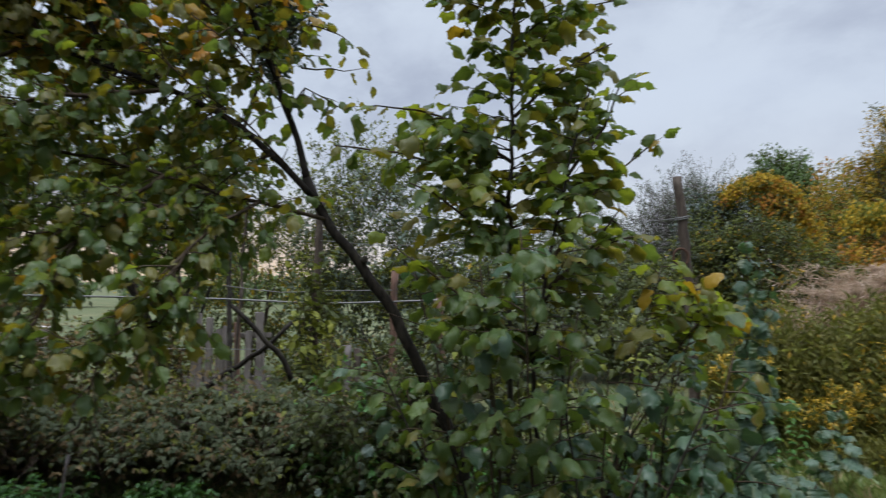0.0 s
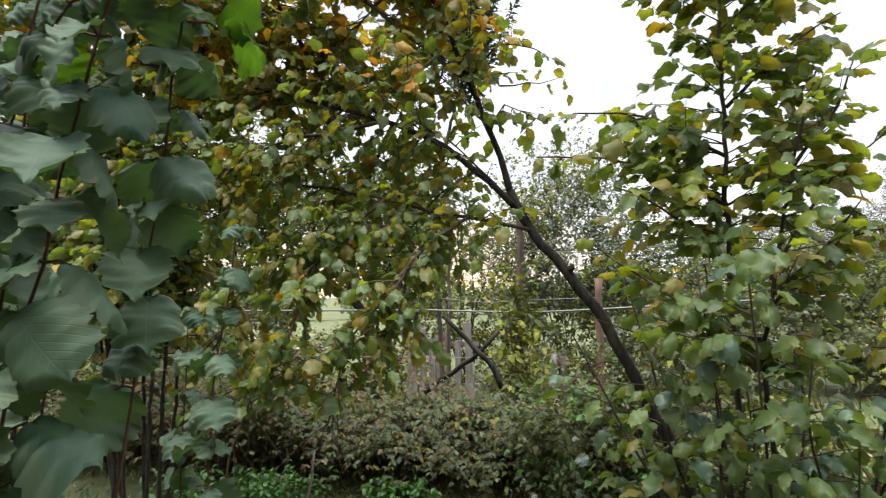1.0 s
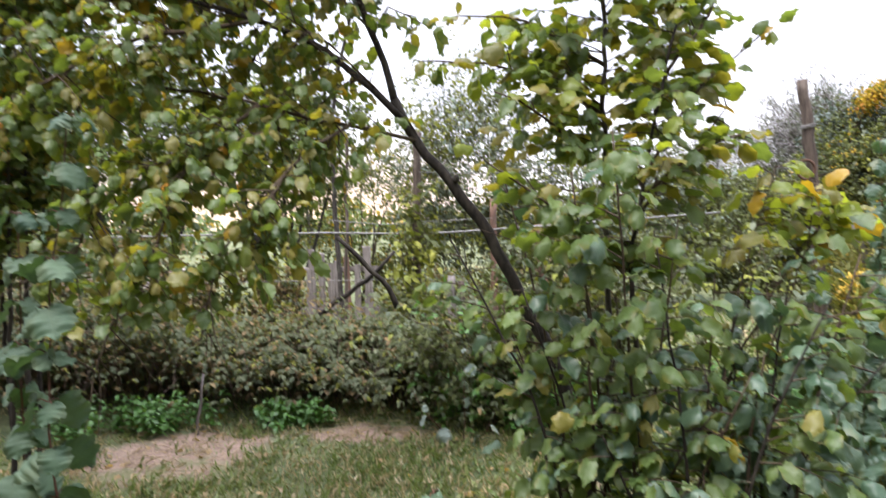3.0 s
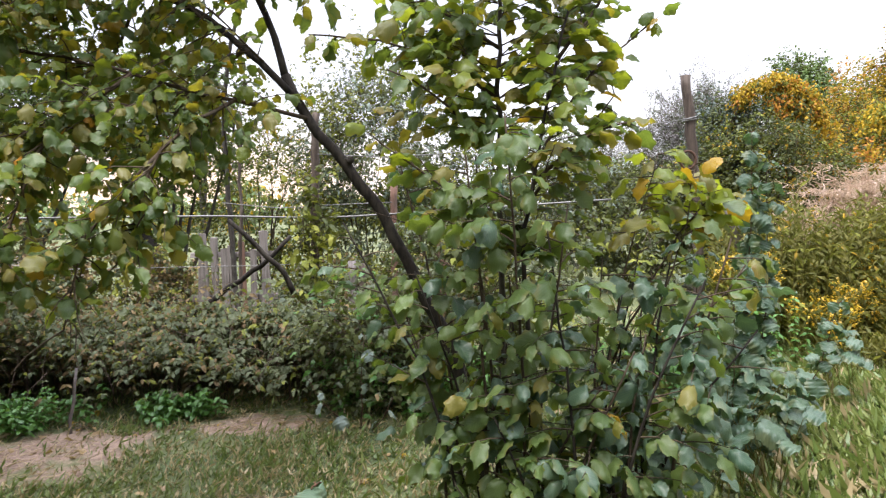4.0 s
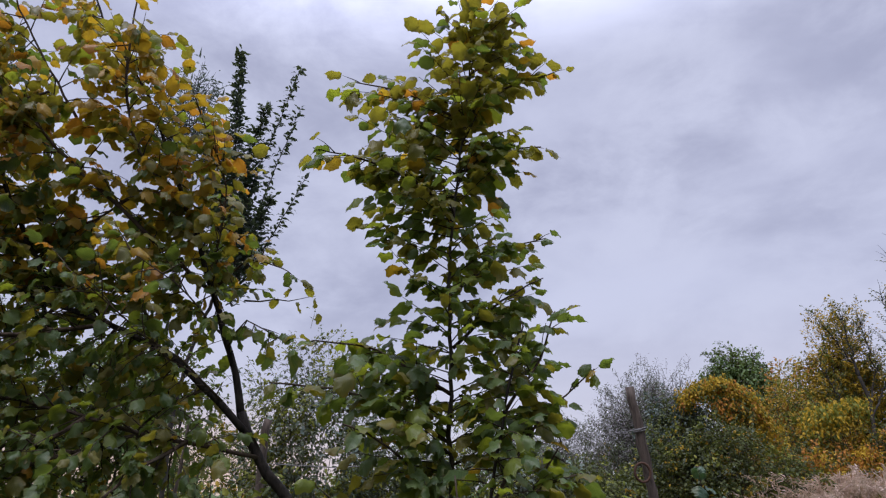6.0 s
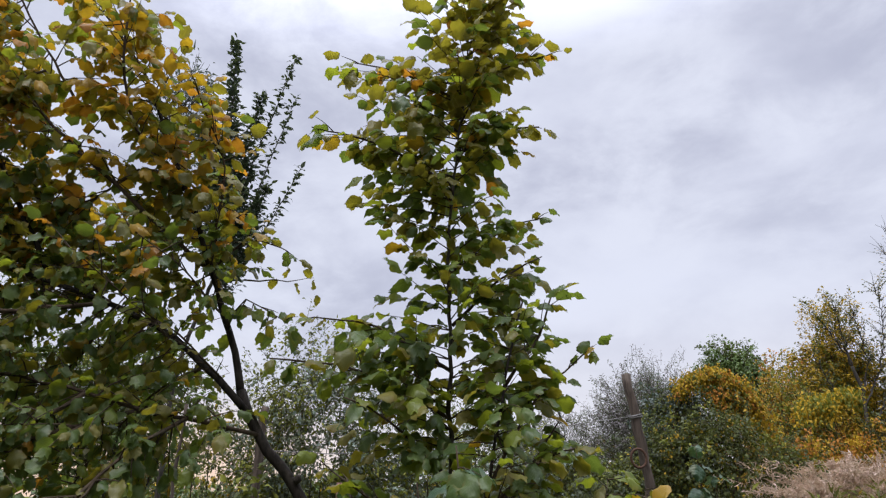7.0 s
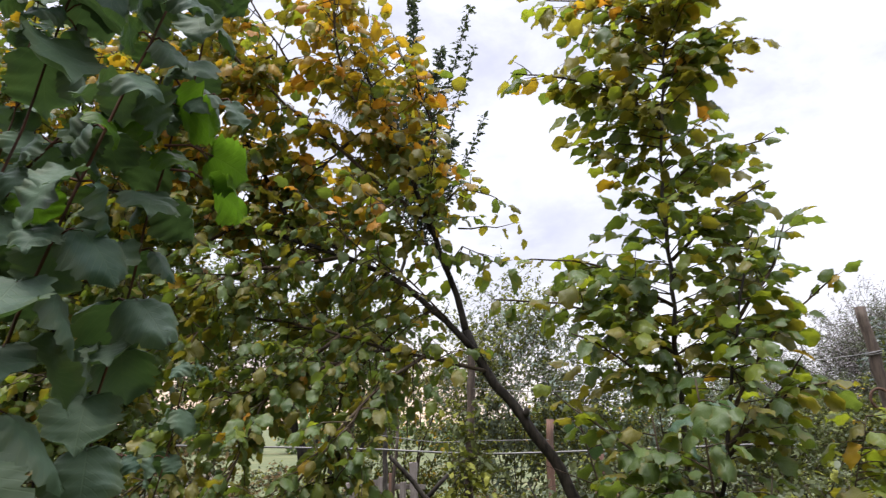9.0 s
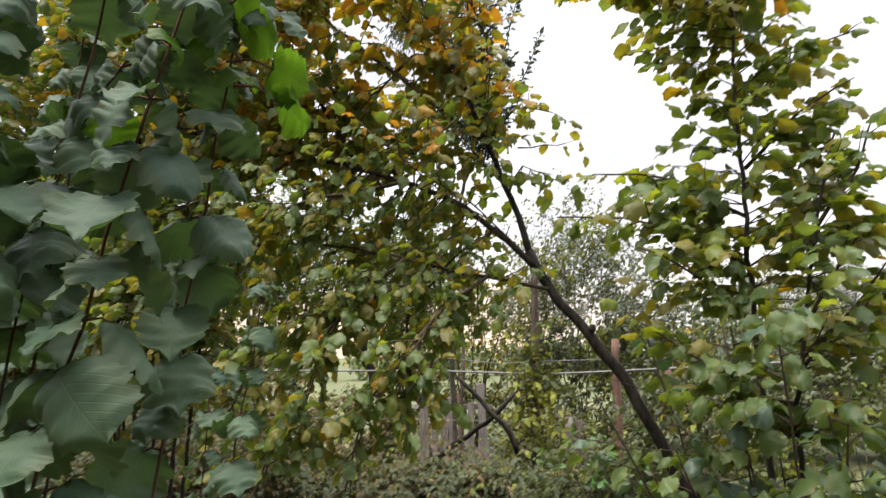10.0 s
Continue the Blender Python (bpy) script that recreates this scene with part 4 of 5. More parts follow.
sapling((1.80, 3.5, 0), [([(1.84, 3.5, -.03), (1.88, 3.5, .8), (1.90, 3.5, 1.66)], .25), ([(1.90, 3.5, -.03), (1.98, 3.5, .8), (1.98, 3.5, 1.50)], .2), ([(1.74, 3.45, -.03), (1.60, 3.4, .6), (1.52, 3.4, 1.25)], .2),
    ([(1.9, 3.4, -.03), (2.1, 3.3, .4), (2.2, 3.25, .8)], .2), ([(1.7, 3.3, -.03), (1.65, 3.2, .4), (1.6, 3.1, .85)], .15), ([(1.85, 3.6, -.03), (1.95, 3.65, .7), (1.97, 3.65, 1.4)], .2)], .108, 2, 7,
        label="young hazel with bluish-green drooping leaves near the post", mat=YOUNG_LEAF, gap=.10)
sapling((-.22, 3.98, 0), [([(-.22, 3.98, -.03), (-.21, 3.97, .3), (-.18, 3.96, .58)], .35), ([(-.24, 3.98, -.03), (-.42, 3.9, .18), (-.5, 3.88, .34)], .4), ([(-.2, 3.97, -.03), (-.08, 3.9, .1), (-.02, 3.85, .22)], .4)], .085, 1, 9,
        label="small pale bluish-leaved shoot at the hedge foot", mat=PALE_LEAF, gap=.08)
sapling((-.04, 1.62, 0), [([(-.04, 1.62, -.03), (-.05, 1.6, .4), (-.06, 1.6, .74)], .6)], .075, 2, 6, label="small leafy hazel shoot standing in grass", gap=.05)


# ---------------------------------------------------------------- shrubs and other plants
def shrub(name, base, centre, radii, n, kind, mats, weights, size, seed, label, category="bush", stems=7, stem_mat=None, shell=.55, lumps=1.6, low=-1.0, group="", up_bias=0.0, ragged=.35, single=0, stem_r=.02):
    """A bush or crown: stems from the ground and leaves in an uneven, lumpy mass."""
    rng = random.Random(seed)
    base, centre, radii = Vector(base), Vector(centre), Vector(radii)
    plant = thing(name, base, label, category, group)
    g = Geo()
    tips = []
    for i in range(stems):
        d = Vector((rng.gauss(0, 1), rng.gauss(0, 1), rng.gauss(.6, .7))).normalized()
        tip = centre + Vector((d.x * radii.x, d.y * radii.y, d.z * radii.z)) * rng.uniform(.65, 1.02)
        midp = base.lerp(tip, .5) + Vector((rng.gauss(0, .12), rng.gauss(0, .12), rng.uniform(0, .2))) * radii.z * .5
        line = curve_points([base + Vector((rng.gauss(0, .07), rng.gauss(0, .07), -.05)), midp, tip], .2, .01, rng)
        g.tube(local(line, base), taper(len(line), stem_r, stem_r * .15), 5)
        tips.append(line)
        for _ in range(4):
            p, dd = along(line, rng.uniform(.45, .95))
            e = p + (dd + Vector((rng.gauss(0, .7), rng.gauss(0, .7), rng.gauss(.2, .5)))).normalized() * rng.uniform(.2, .5) * radii.length * .35
            g.tube([p - base, p.lerp(e, .5) - base + Vector((0, 0, .02)), e - base], [stem_r * .35, stem_r * .22, stem_r * .1], 3, cap=False)
    fol = Foliage(kind, mats)
    off = Vector((seed * 3.1, seed * 1.7, 0))
    made = tries = 0
    while made < n and tries < n * 6:
        tries += 1
        d = Vector((rng.gauss(0, 1), rng.gauss(0, 1), rng.gauss(0, 1))).normalized()
        if d.z < low:
            continue
        lump = 1 + ragged * noise.noise(d * lumps + off) + ragged * .6 * noise.noise(d * lumps * 2.7 + off)
        r = (shell + (1 - shell) * rng.random()) ** .7 * lump
        p = centre + Vector((d.x * radii.x, d.y * radii.y, d.z * radii.z)) * r
        if p.z < base.z + .03:
            continue
        if noise.noise(p * (2.2 / max(.25, radii.length * .28)) + off) < -.30 + .2 * rng.random():
            continue
        # a spray of leaves along one short twig
        spray = (Vector((d.x, d.y, d.z * .5 + up_bias)) + Vector((rng.gauss(0, .5), rng.gauss(0, .5), rng.gauss(.1, .5)))).normalized()
        tone = pick([w * math.exp(3.2 * noise.noise(p * (1.1 / max(.4, radii.length * .22)) + Vector((17.0 * j, 0, seed)))) for j, w in enumerate(weights)], rng)
        g.tube([p - spray * size * 2.6 - base, p - base, p + spray * size * 1.9 - base], [size * .05, size * .04, size * .02], 3, cap=False)
        for k in range(9):
            q = p + spray * size * (k * .42 - 1.6) + Vector((rng.gauss(0, 1), rng.gauss(0, 1), rng.gauss(0, 1))) * size * .45
            if q.z < base.z + .02:
                continue
            way = spray * .7 + Vector((rng.gauss(0, .6), rng.gauss(0, .6), rng.gauss(-.15, .5)))
            fol.add(leaf_frame(q - base, way, (rng.gauss(0, .6), rng.gauss(0, .6) - .2, 1), size * rng.uniform(.55, 1.2), rng), tone if rng.random() < .75 else pick(weights, rng), rng)
        made += 9
    part("stem", g.mesh("stem", [stem_mat or TWIG_BARK]), plant, kind="stuff")
    fol.build(plant, single, key=lambda it: it[2][3][1])
    return plant


def bramble_hedge():
    """A row of bramble bushes with leafy tops and a hollow of dry canes below."""
    for i, x in enumerate((-4.6, -3.9, -3.2, -2.5, -1.85, -1.2, -.55, .1)):
        rng = random.Random(100 + i)
        y = 4.80 + rng.uniform(-.1, .1)
        base = Vector((x, y, 0))
        h = (.82, .80, .72, .64, .55, .56, .56, .56)[i]
        bush = thing("bramble_bush", base, "bramble bush with dusty green and reddish leaves over dry canes", "bush", "bramble hedge")
        canes = Geo()
        for _ in range(46):
            x0, y0 = x + rng.uniform(-.45, .45), y + rng.uniform(-.35, .3)
            x1, y1 = x0 + rng.gauss(0, .22), y0 + rng.gauss(-.1, .2)
            hh = h * rng.uniform(.6, 1.05)
            line = curve_points([(x0, y0, -.02), (x0 + .3 * (x1 - x0), y0, hh * .7), (x1, y1, hh)] + ([(x1 + rng.gauss(0, .2), y1 - .22, hh * .55)] if rng.random() < .5 else []), .15)
            canes.tube(local(line, base), taper(len(line), .0032, .0016), 3, cap=False)
        fol = Foliage("oval", [BRAMBLE_LEAF, BRAMBLE_DRY, SHRUB_LIME])
        dry = (.40, .45, .35, .3, .42, .2, .10, .06)[i]
        for _ in range(1700):
            px, py = x + rng.gauss(0, .34), y + rng.gauss(0, .28)
            top = h * (1 + .60 * noise.noise((px * 1.9, py * 1.9, 7)) + .32 * noise.noise((px * 5.3, py * 5.3, 3)))
            pz = top - abs(rng.gauss(0, .16)) - .25 * abs(py - y) + (rng.uniform(0, .22) if rng.random() < .12 else 0)
            if py < y - .2:
                pz = top - .08 - abs(rng.gauss(0, .13))
            if pz < .15:
                continue
            q = Vector((px, py, pz))
            for k in range(3):
                a = rng.uniform(0, 6.28)
                fol.add(leaf_frame(q - base, (math.cos(a), math.sin(a) - .3, -.15), (rng.gauss(0, .4), rng.gauss(0, .4) - .3, 1), rng.triangular(.016, .068, .034), rng), pick((1, dry, .10), rng), rng)
        # long leafy runners that arch out of the mass
        for _ in range(13):
            p0 = Vector((x + rng.uniform(-.4, .4), y + rng.uniform(-.3, .15), h * rng.uniform(.6, .9)))
            leafy_twig(canes, fol, p0, (rng.gauss(0, .7), rng.gauss(-.3, .4), 1.1), rng.uniform(.22, .5), rng, .026, .062, lambda q: (1, dry * .8, .12), base, droop=1.1, r0=.003, hang=.3)
        # older leaves deep inside, down to the ground
        for _ in range(1700):
            q = Vector((x + rng.uniform(-.42, .42), y + rng.uniform(.16, .55), rng.uniform(.02, h * .95)))
            fol.add(leaf_frame(q - base, (rng.gauss(0, 1), rng.gauss(0, 1), -.4), (rng.gauss(0, 1), rng.gauss(0, 1) - .5, .6), rng.uniform(.05, .085), rng), pick((1, .7, 0), rng), rng)
        part("cane_tangle", canes.mesh("cane_tangle", [DRY_CANE]), bush, "dry brown bramble canes", kind="stuff")
        fol.build(bush, 60, key=lambda it: it[2][3][1])


bramble_hedge()


def nettles():
    rng = random.Random(64)
    for i, (x, y, w, h) in enumerate(((-2.85, 4.10, .42, .22), (-2.35, 4.22, .32, .22), (-1.45, 4.30, .25, .16), (-.15, 4.35, .45, .35), (.35, 4.2, .4, .4), (2.6, 5.0, .5, .45), (1.95, 4.35, .5, .42))):
        base = Vector((x, y, lift(x, y)))
        plant = thing("nettle_patch", base, "fresh bright green low nettle patch at the hedge foot", "weeds", "nettle patches")
        g, fol = Geo(), Foliage("oval", [NETTLE_LEAF])
        for _ in range(34):
            p0 = Vector((x + rng.gauss(0, .5) * w, y + rng.gauss(0, .3) * w, 0))
            hh = h * rng.uniform(.5, 1.2)
            p1 = p0 + Vector((rng.gauss(0, .03), rng.gauss(0, .03), hh))
            g.tube([p0 - base, p1 - base], [.002, .0012], 3, cap=False)
            for k in range(6):
                q = p0.lerp(p1, .25 + .75 * k / 5)
                for s in (0, math.pi):
                    a = k * 1.57 + s + rng.gauss(0, .2)
                    fol.add(leaf_frame(q - base, (math.cos(a), math.sin(a), .1), (0, -.2, 1), rng.uniform(.035, .065), rng), 0, rng)
        part("stalk", g.mesh("stalk", [NETTLE_LEAF]), plant, kind="stuff")
        fol.build(plant)


nettles()


def dry_stalks(x, y, w, h, n, seed):
    """Dead brown weed stalks with side twigs and a few shrivelled leaves."""
    rng = random.Random(seed)
    base = Vector((x, y, 0))
    plant = thing("dry_weed", base, "dead brown weed stalks with shrivelled leaves behind brambles", "weeds", "dry weeds")
    g, fol = Geo(), Foliage("oval", [BRAMBLE_DRY, BRAMBLE_LEAF])
    for _ in range(n):
        p0 = Vector((x + rng.gauss(0, .5) * w, y + rng.gauss(0, .12), -.02))
        hh = h * rng.uniform(.55, 1.1)
        p1 = p0 + Vector((rng.gauss(0, .12), rng.gauss(0, .08), hh))
        g.tube([p0 - base, p0.lerp(p1, .5) + Vector((rng.gauss(0, .03), 0, 0)) - base, p1 - base], [.004, .003, .0015], 4, cap=False)
        for k in range(9):
            leafy_twig(g, fol, p0.lerp(p1, rng.uniform(.35, 1)), (rng.gauss(0, 1), rng.gauss(0, 1), .7), rng.uniform(.05, .2), rng, .035, .042, lambda q: (1, .35), base, r0=.0022, hang=.9)
    part("stalk", g.mesh("stalk", [DRY_CANE]), plant, kind="stuff")
    fol.build(plant)


for i, (x, y, w, h, n) in enumerate(((-1.75, 5.2, .30, .95, 16), (-2.4, 5.25, .4, .85, 14), (-1.25, 5.25, .25, .75, 9), (-3.3, 5.3, .5, .95, 16), (-4.2, 5.3, .5, 1.0, 14))):
    dry_stalks(x, y, w, h, n, 170 + i)


def plum_tree():
    """A dark fruit tree with tall upright water shoots, behind the hazels."""
    rng = random.Random(77)
    base = Vector((-1.75, 6.75, 0))
    tree = thing("plum_tree", base, "dark-leaved plum tree with tall upright bare-tipped shoots", "tree")
    fol, twigs = Foliage("oval", [PLUM_LEAF]), Geo()
    limb(tree, base, [(-1.75, 6.75, -.05), (-1.78, 6.75, 1.2), (-1.72, 6.6, 2.6), (-1.33, 6.49, 3.9)], .032, .016, PLUM_BARK, rng, "trunk", sides=10)
    shoots = [([(-1.34, 6.49, 3.78), (-1.40, 6.49, 4.58), (-1.43, 6.49, 5.43), (-1.48, 6.49, 6.54)], 1.0),
              ([(-1.31, 6.49, 3.64), (-1.20, 6.49, 4.72), (-0.95, 6.49, 5.65), (-0.76, 6.49, 6.40)], .36),
              ([(-1.31, 6.49, 3.78), (-1.27, 6.49, 4.85), (-1.12, 6.49, 5.81)], 1.0),
              ([(-1.34, 6.49, 3.91), (-1.60, 6.49, 4.72), (-1.78, 6.49, 5.39)], 1.0),
              ([(-1.27, 6.49, 3.51), (-0.93, 6.49, 4.18), (-0.60, 6.49, 4.92)], .32),
              ([(-1.27, 6.49, 3.64), (-1.03, 6.49, 4.72), (-0.73, 6.49, 5.79)], .30),
              ([(-1.34, 6.49, 3.91), (-1.47, 6.36, 4.72), (-1.56, 6.36, 5.25)], 1.0),
              ([(-1.30, 6.49, 3.51), (-1.13, 6.36, 4.05), (-0.95, 6.29, 4.52)], 1.0),
              ([(-1.27, 6.49, 3.38), (-1.54, 6.36, 3.91), (-1.87, 6.22, 4.31)], 1.0)]
    for pts, dens in shoots:
        line = limb(tree, base, pts, .012, .003, PLUM_BARK, rng, "shoot", sides=5)
        total = sum((b - a).length for a, b in zip(line, line[1:]))
        n = int(total / .0062 * dens)
        for k in range(n):
            t = k / n
            p, d = along(line, t)
            reach = (.42 * (1 - t) ** 1.6 + .06) * (1 if dens == 1 else .45)
            if rng.random() < .5:
                leafy_twig(twigs, fol, p, d * .8 + Vector((rng.gauss(0, .6), rng.gauss(0, .6), .2)), reach * rng.uniform(.5, 1.1), rng, .028, .072, lambda q: (1,), base, droop=.0, r0=.003, hang=.1)
            else:
                fol.add(leaf_frame(p - base, (rng.gauss(0, 1), rng.gauss(0, 1), .5), (rng.gauss(0, .5), rng.gauss(0, .5), 1), .072 * rng.uniform(.7, 1.2), rng), 0, rng)
    part("twig_spray", twigs.mesh("twig_spray", [PLUM_BARK]), tree, kind="stuff")
    fol.build(tree, 200, key=lambda it: -it[2][3][2])


plum_tree()


# ---------------------------------------------------------------- trellis, posts and fence behind the hedge
def post(name, pts, r0, r1, mat, label, seed, group="", sides=9, category="post"):
    rng = random.Random(seed)
    base = Vector((pts[0][0], pts[0][1], 0))
    p = thing(name, base, label, category, group)
    line = curve_points(pts, .12, .006, rng)
    g = Geo()
    g.tube(local(line, base), [r * rng.uniform(.9, 1.08) for r in taper(len(line), r0, r1, 1)], sides)
    part("shaft", g.mesh("shaft", [mat], smooth=True), p)
    return p, base


tall_post, tp_base = post("wooden_post", [(2.86, 6.2, -.1), (2.82, 6.2, 1.0), (2.79, 6.2, 1.65), (2.75, 6.2, 2.1), (2.71, 6.2, 2.5)], .056, .046, BROWN_WOOD, "leaning rough round wooden post with wire tied on", 1, "posts")
g = Geo()
for zz in (2.08, 2.1):
    g.tube([Vector((2.752 + .063 * math.cos(a / 8 * 6.283), 6.2 + .063 * math.sin(a / 8 * 6.283), zz + .01 * math.sin(a))) - tp_base for a in range(9)], [.006] * 9, 4, cap=False)
part("wire_tie", g.mesh("wire_tie", [WIRE]), tall_post, "pale wire wound round the post")
g = Geo()
g.tube([Vector((2.70 + .075 * math.cos(a / 16 * 6.283), 6.13, 1.70 + .085 * math.sin(a / 16 * 6.283))) - tp_base for a in range(17)], [.012] * 17, 6, cap=False)
part("metal_ring", g.mesh("metal_ring", [RUSTY_METAL]), tall_post, "rusty iron ring hanging on the post")
post("wooden_post", [(3.42, 6.2, -.1), (3.30, 6.2, .69), (3.14, 6.2, 1.24)], .07, .06, GREY_WOOD, "short leaning grey weathered wooden post", 2, "posts")
post("wooden_post", [(-.82, 6.0, -.1), (-.80, 6.0, 1.0), (-.76, 6.0, 1.95), (-.74, 6.0, 2.2)], .045, .035, BROWN_WOOD, "upright dark wooden trellis post overgrown with leaves", 3, "posts")
post("wooden_post", [(-.10, 5.9, -.1), (-.08, 5.9, .9), (-.06, 5.9, 1.55)], .036, .034, RUSTY_WOOD, "upright reddish wooden trellis post", 4, "posts")
post("wooden_post", [(-1.66, 6.5, -.1), (-1.62, 6.5, 1.0), (-1.56, 6.5, 2.3)], .02, .015, BROWN_WOOD, "thin dark upright pole beside the fence", 5, "posts")
post("wooden_post", [(.36, 6.3, -.1), (.36, 6.3, 1.3)], .05, .048, RUSTY_WOOD, "upright reddish wooden trellis post", 6, "posts")
post("wooden_post", [(-.66, 7.45, -.1), (-.64, 7.45, .74)], .055, .05, GREY_WOOD, "short pale weathered post stub", 7, "posts")
post("wooden_post", [(-.52, 7.45, -.1), (-.53, 7.45, .7)], .04, .04, BROWN_WOOD, "short dark weathered post stub", 8, "posts")
post("wooden_stake", [(-2.02, 4.12, -.05), (-2.0, 4.13, .2), (-1.97, 4.15, .40)], .011, .008, GREY_WOOD, "thin pale stick pushed into bare earth", 9, category="stake", sides=6)
for k, (x, y, zc, rx, rz, n) in enumerate(((-3.1, 8.6, 2.55, 1.25, 1.15, 11500), (-4.9, 8.0, 2.7, 1.35, 1.35, 12500), (-6.6, 7.4, 2.9, 1.4, 1.6, 12000), (-8.3, 7.0, 3.0, 1.5, 1.8, 10000))):
    old = shrub("orchard_tree", (x, y, 0), (x, y, zc), (rx, 1.0, rz), n, "small", [SHRUB_GREEN, CROWN_GREEN, SHRUB_LIME], (1, .8, .2), .062, 140 + k, "old orchard tree with small dark green leaves", "tree", stems=5, stem_mat=PLUM_BARK, stem_r=.04, shell=.15, ragged=.4, group="orchard trees")
    limb(old, Vector((x, y, 0)), [(x + .1, y, -.05), (x - .1, y, .5), (x - .38, y, 1.2), (x - .55, y, 1.75), (x - .5, y, 2.4)], .10, .05, PLUM_BARK, random.Random(k), "trunk", sides=9, wobble=.012)


def wire(name, pts, r, label, mat=WIRE, seed=0):
    base = Vector(pts[0])
    e = thing(name, base, label, "wire", "trellis wires")
    line = curve_points(pts, .3)
    g = Geo()
    g.tube(local(line, base), [r] * len(line), 5)
    part("strand", g.mesh("strand", [mat]), e)


wire("trellis_rail", [(-5.6, 5.85, 1.36), (-3.9, 5.85, 1.34), (-1.58, 5.85, 1.30), (-.76, 5.93, 1.26), (.31, 5.85, 1.29), (1.9, 5.9, 1.35)], .009, "pale galvanised pipe rail between trellis posts")
wire("trellis_wire", [(-1.6, 5.93, 1.42), (-1.1, 5.93, 1.36), (-.76, 5.95, 1.37), (-.08, 5.85, 1.38)], .004, "slack pale trellis wire tied to posts")
wire("trellis_wire", [(-5.6, 5.9, .90), (-1.23, 5.9, .85), (-.8, 5.95, .86)], .0035, "low pale trellis wire tied to posts")
wire("trellis_wire", [(-.74, 5.95, 1.83), (.3, 5.95, 1.80), (2.75, 6.14, 2.09)], .004, "upper wire running to the leaning post")


def branch_thing(pts, r0, r1, label, seed):
    rng = random.Random(seed)
    base = Vector(pts[0])
    e = thing("fallen_branch", base, label, "branch", "fallen branches")
    line = curve_points(pts, .1, .008, rng)
    g = Geo()
    g.tube(local(line, base), taper(len(line), r0, r1), 8)
    part("wood", g.mesh("wood", [HAZEL_BARK]), e)


branch_thing([(-1.95, 5.15, .28), (-1.54, 5.2, .61), (-1.08, 5.2, .92), (-.86, 5.25, 1.13)], .030, .016, "dead dark branch propped aslant in the hedge", 3)
branch_thing([(-.84, 5.18, .68), (-.90, 5.16, .83), (-1.03, 5.14, .99), (-1.3, 5.12, 1.27)], .025, .017, "thick dead branch crossing the slanting one", 4)


def picket_fence():
    """An old paling fence: two rails and uneven grey boards."""
    rng = random.Random(40)
    base = Vector((-2.0, 7.5, 0))
    fence = thing("picket_fence", base, "old grey weathered paling fence of uneven boards", "fence")
    for zz in (.35, .85):
        g = Geo()
        g.box((-.5, .02, zz - .03), (.48, .055, zz + .03), jitter=.008, rng=rng)
        part("rail", g.mesh("rail", [GREY_WOOD], smooth=False), fence)
    x = -.44
    while x < .40:
        w = rng.uniform(.055, .09)
        h = rng.uniform(.85, 1.2)
        g = Geo()
        g.box((0, -.012, 0), (w, .012, h), jitter=.007, rng=rng)
        b = part("board", g.mesh("board", [GREY_WOOD if rng.random() < .7 else RUSTY_WOOD], smooth=False), fence)
        b.location = (x, 0, -.02)
        b.rotation_euler = (0, rng.gauss(0, .035), 0)
        x += w + rng.uniform(.012, .05)


picket_fence()

# a vine and young leaves on the trellis post
shrub("climbing_vine", (-.78, 5.9, 0), (-.76, 5.78, .85), (.20, .14, .80), 620, "oval", [SHRUB_GREEN, SHRUB_LIME], (.8, .8), .085, 51, "leafy green vine climbing the trellis post", "vine", stems=4, stem_r=.008)
shrub("young_shrub", (-.15, 4.4, 0), (-.15, 4.35, .40), (.50, .30, .50), 1900, "oval", [SHRUB_GREEN, SHRUB_GREY, NETTLE_LEAF], (1, .2, .2), .055, 52, "young green shrub at the hedge's end", stems=8, stem_r=.006)
shrub("young_shrub", (.45, 4.7, 0), (.45, 4.6, .66), (.55, .4, .66), 2600, "oval", [SHRUB_GREEN, SHRUB_GREY, SHRUB_LIME], (1, .3, .3), .06, 53, "young green shrub behind the hazels", stems=8, stem_r=.008)
shrub("young_shrub", (1.55, 4.9, 0), (1.55, 4.9, .65), (.7, .5, .7), 1300, "oval", [SHRUB_GREEN, SHRUB_LIME, SHRUB_GREY], (1, .3, .3), .06, 54, "young green shrub behind the hazels", stems=8, stem_r=.008)

# ---------------------------------------------------------------- middle distance
def garden_wall():
    """A low dry-stone edging far across the lawn, with a few red bricks laid on it."""
    rng = random.Random(301)
    base = Vector((-10.0, 14.0, 0))
    wall = thing("garden_wall", base, "low pale stone garden wall with a few red bricks on top", "wall")
    for row in range(2):
        x = -3.0 + .2 * row
        while x < 2.4:
            w = rng.uniform(.35, .6)
            g = Geo()
            g.box((x, 0, .27 * row), (x + w - .02, .28, .27 * row + .255), jitter=.02, rng=rng)
            part("stone", g.mesh("stone", [PALE_STONE], smooth=False), wall)
            x += w
    for k in range(9):
        g = Geo()
        x = -.9 + .24 * (k % 6) + rng.uniform(-.02, .02)
        g.box((x, .05, .535 + .1 * (k // 6)), (x + .22, .2, .62 + .1 * (k // 6)), jitter=.006, rng=rng)
        part("brick", g.mesh("brick", [RED_BRICK], smooth=False), wall, "red clay brick")


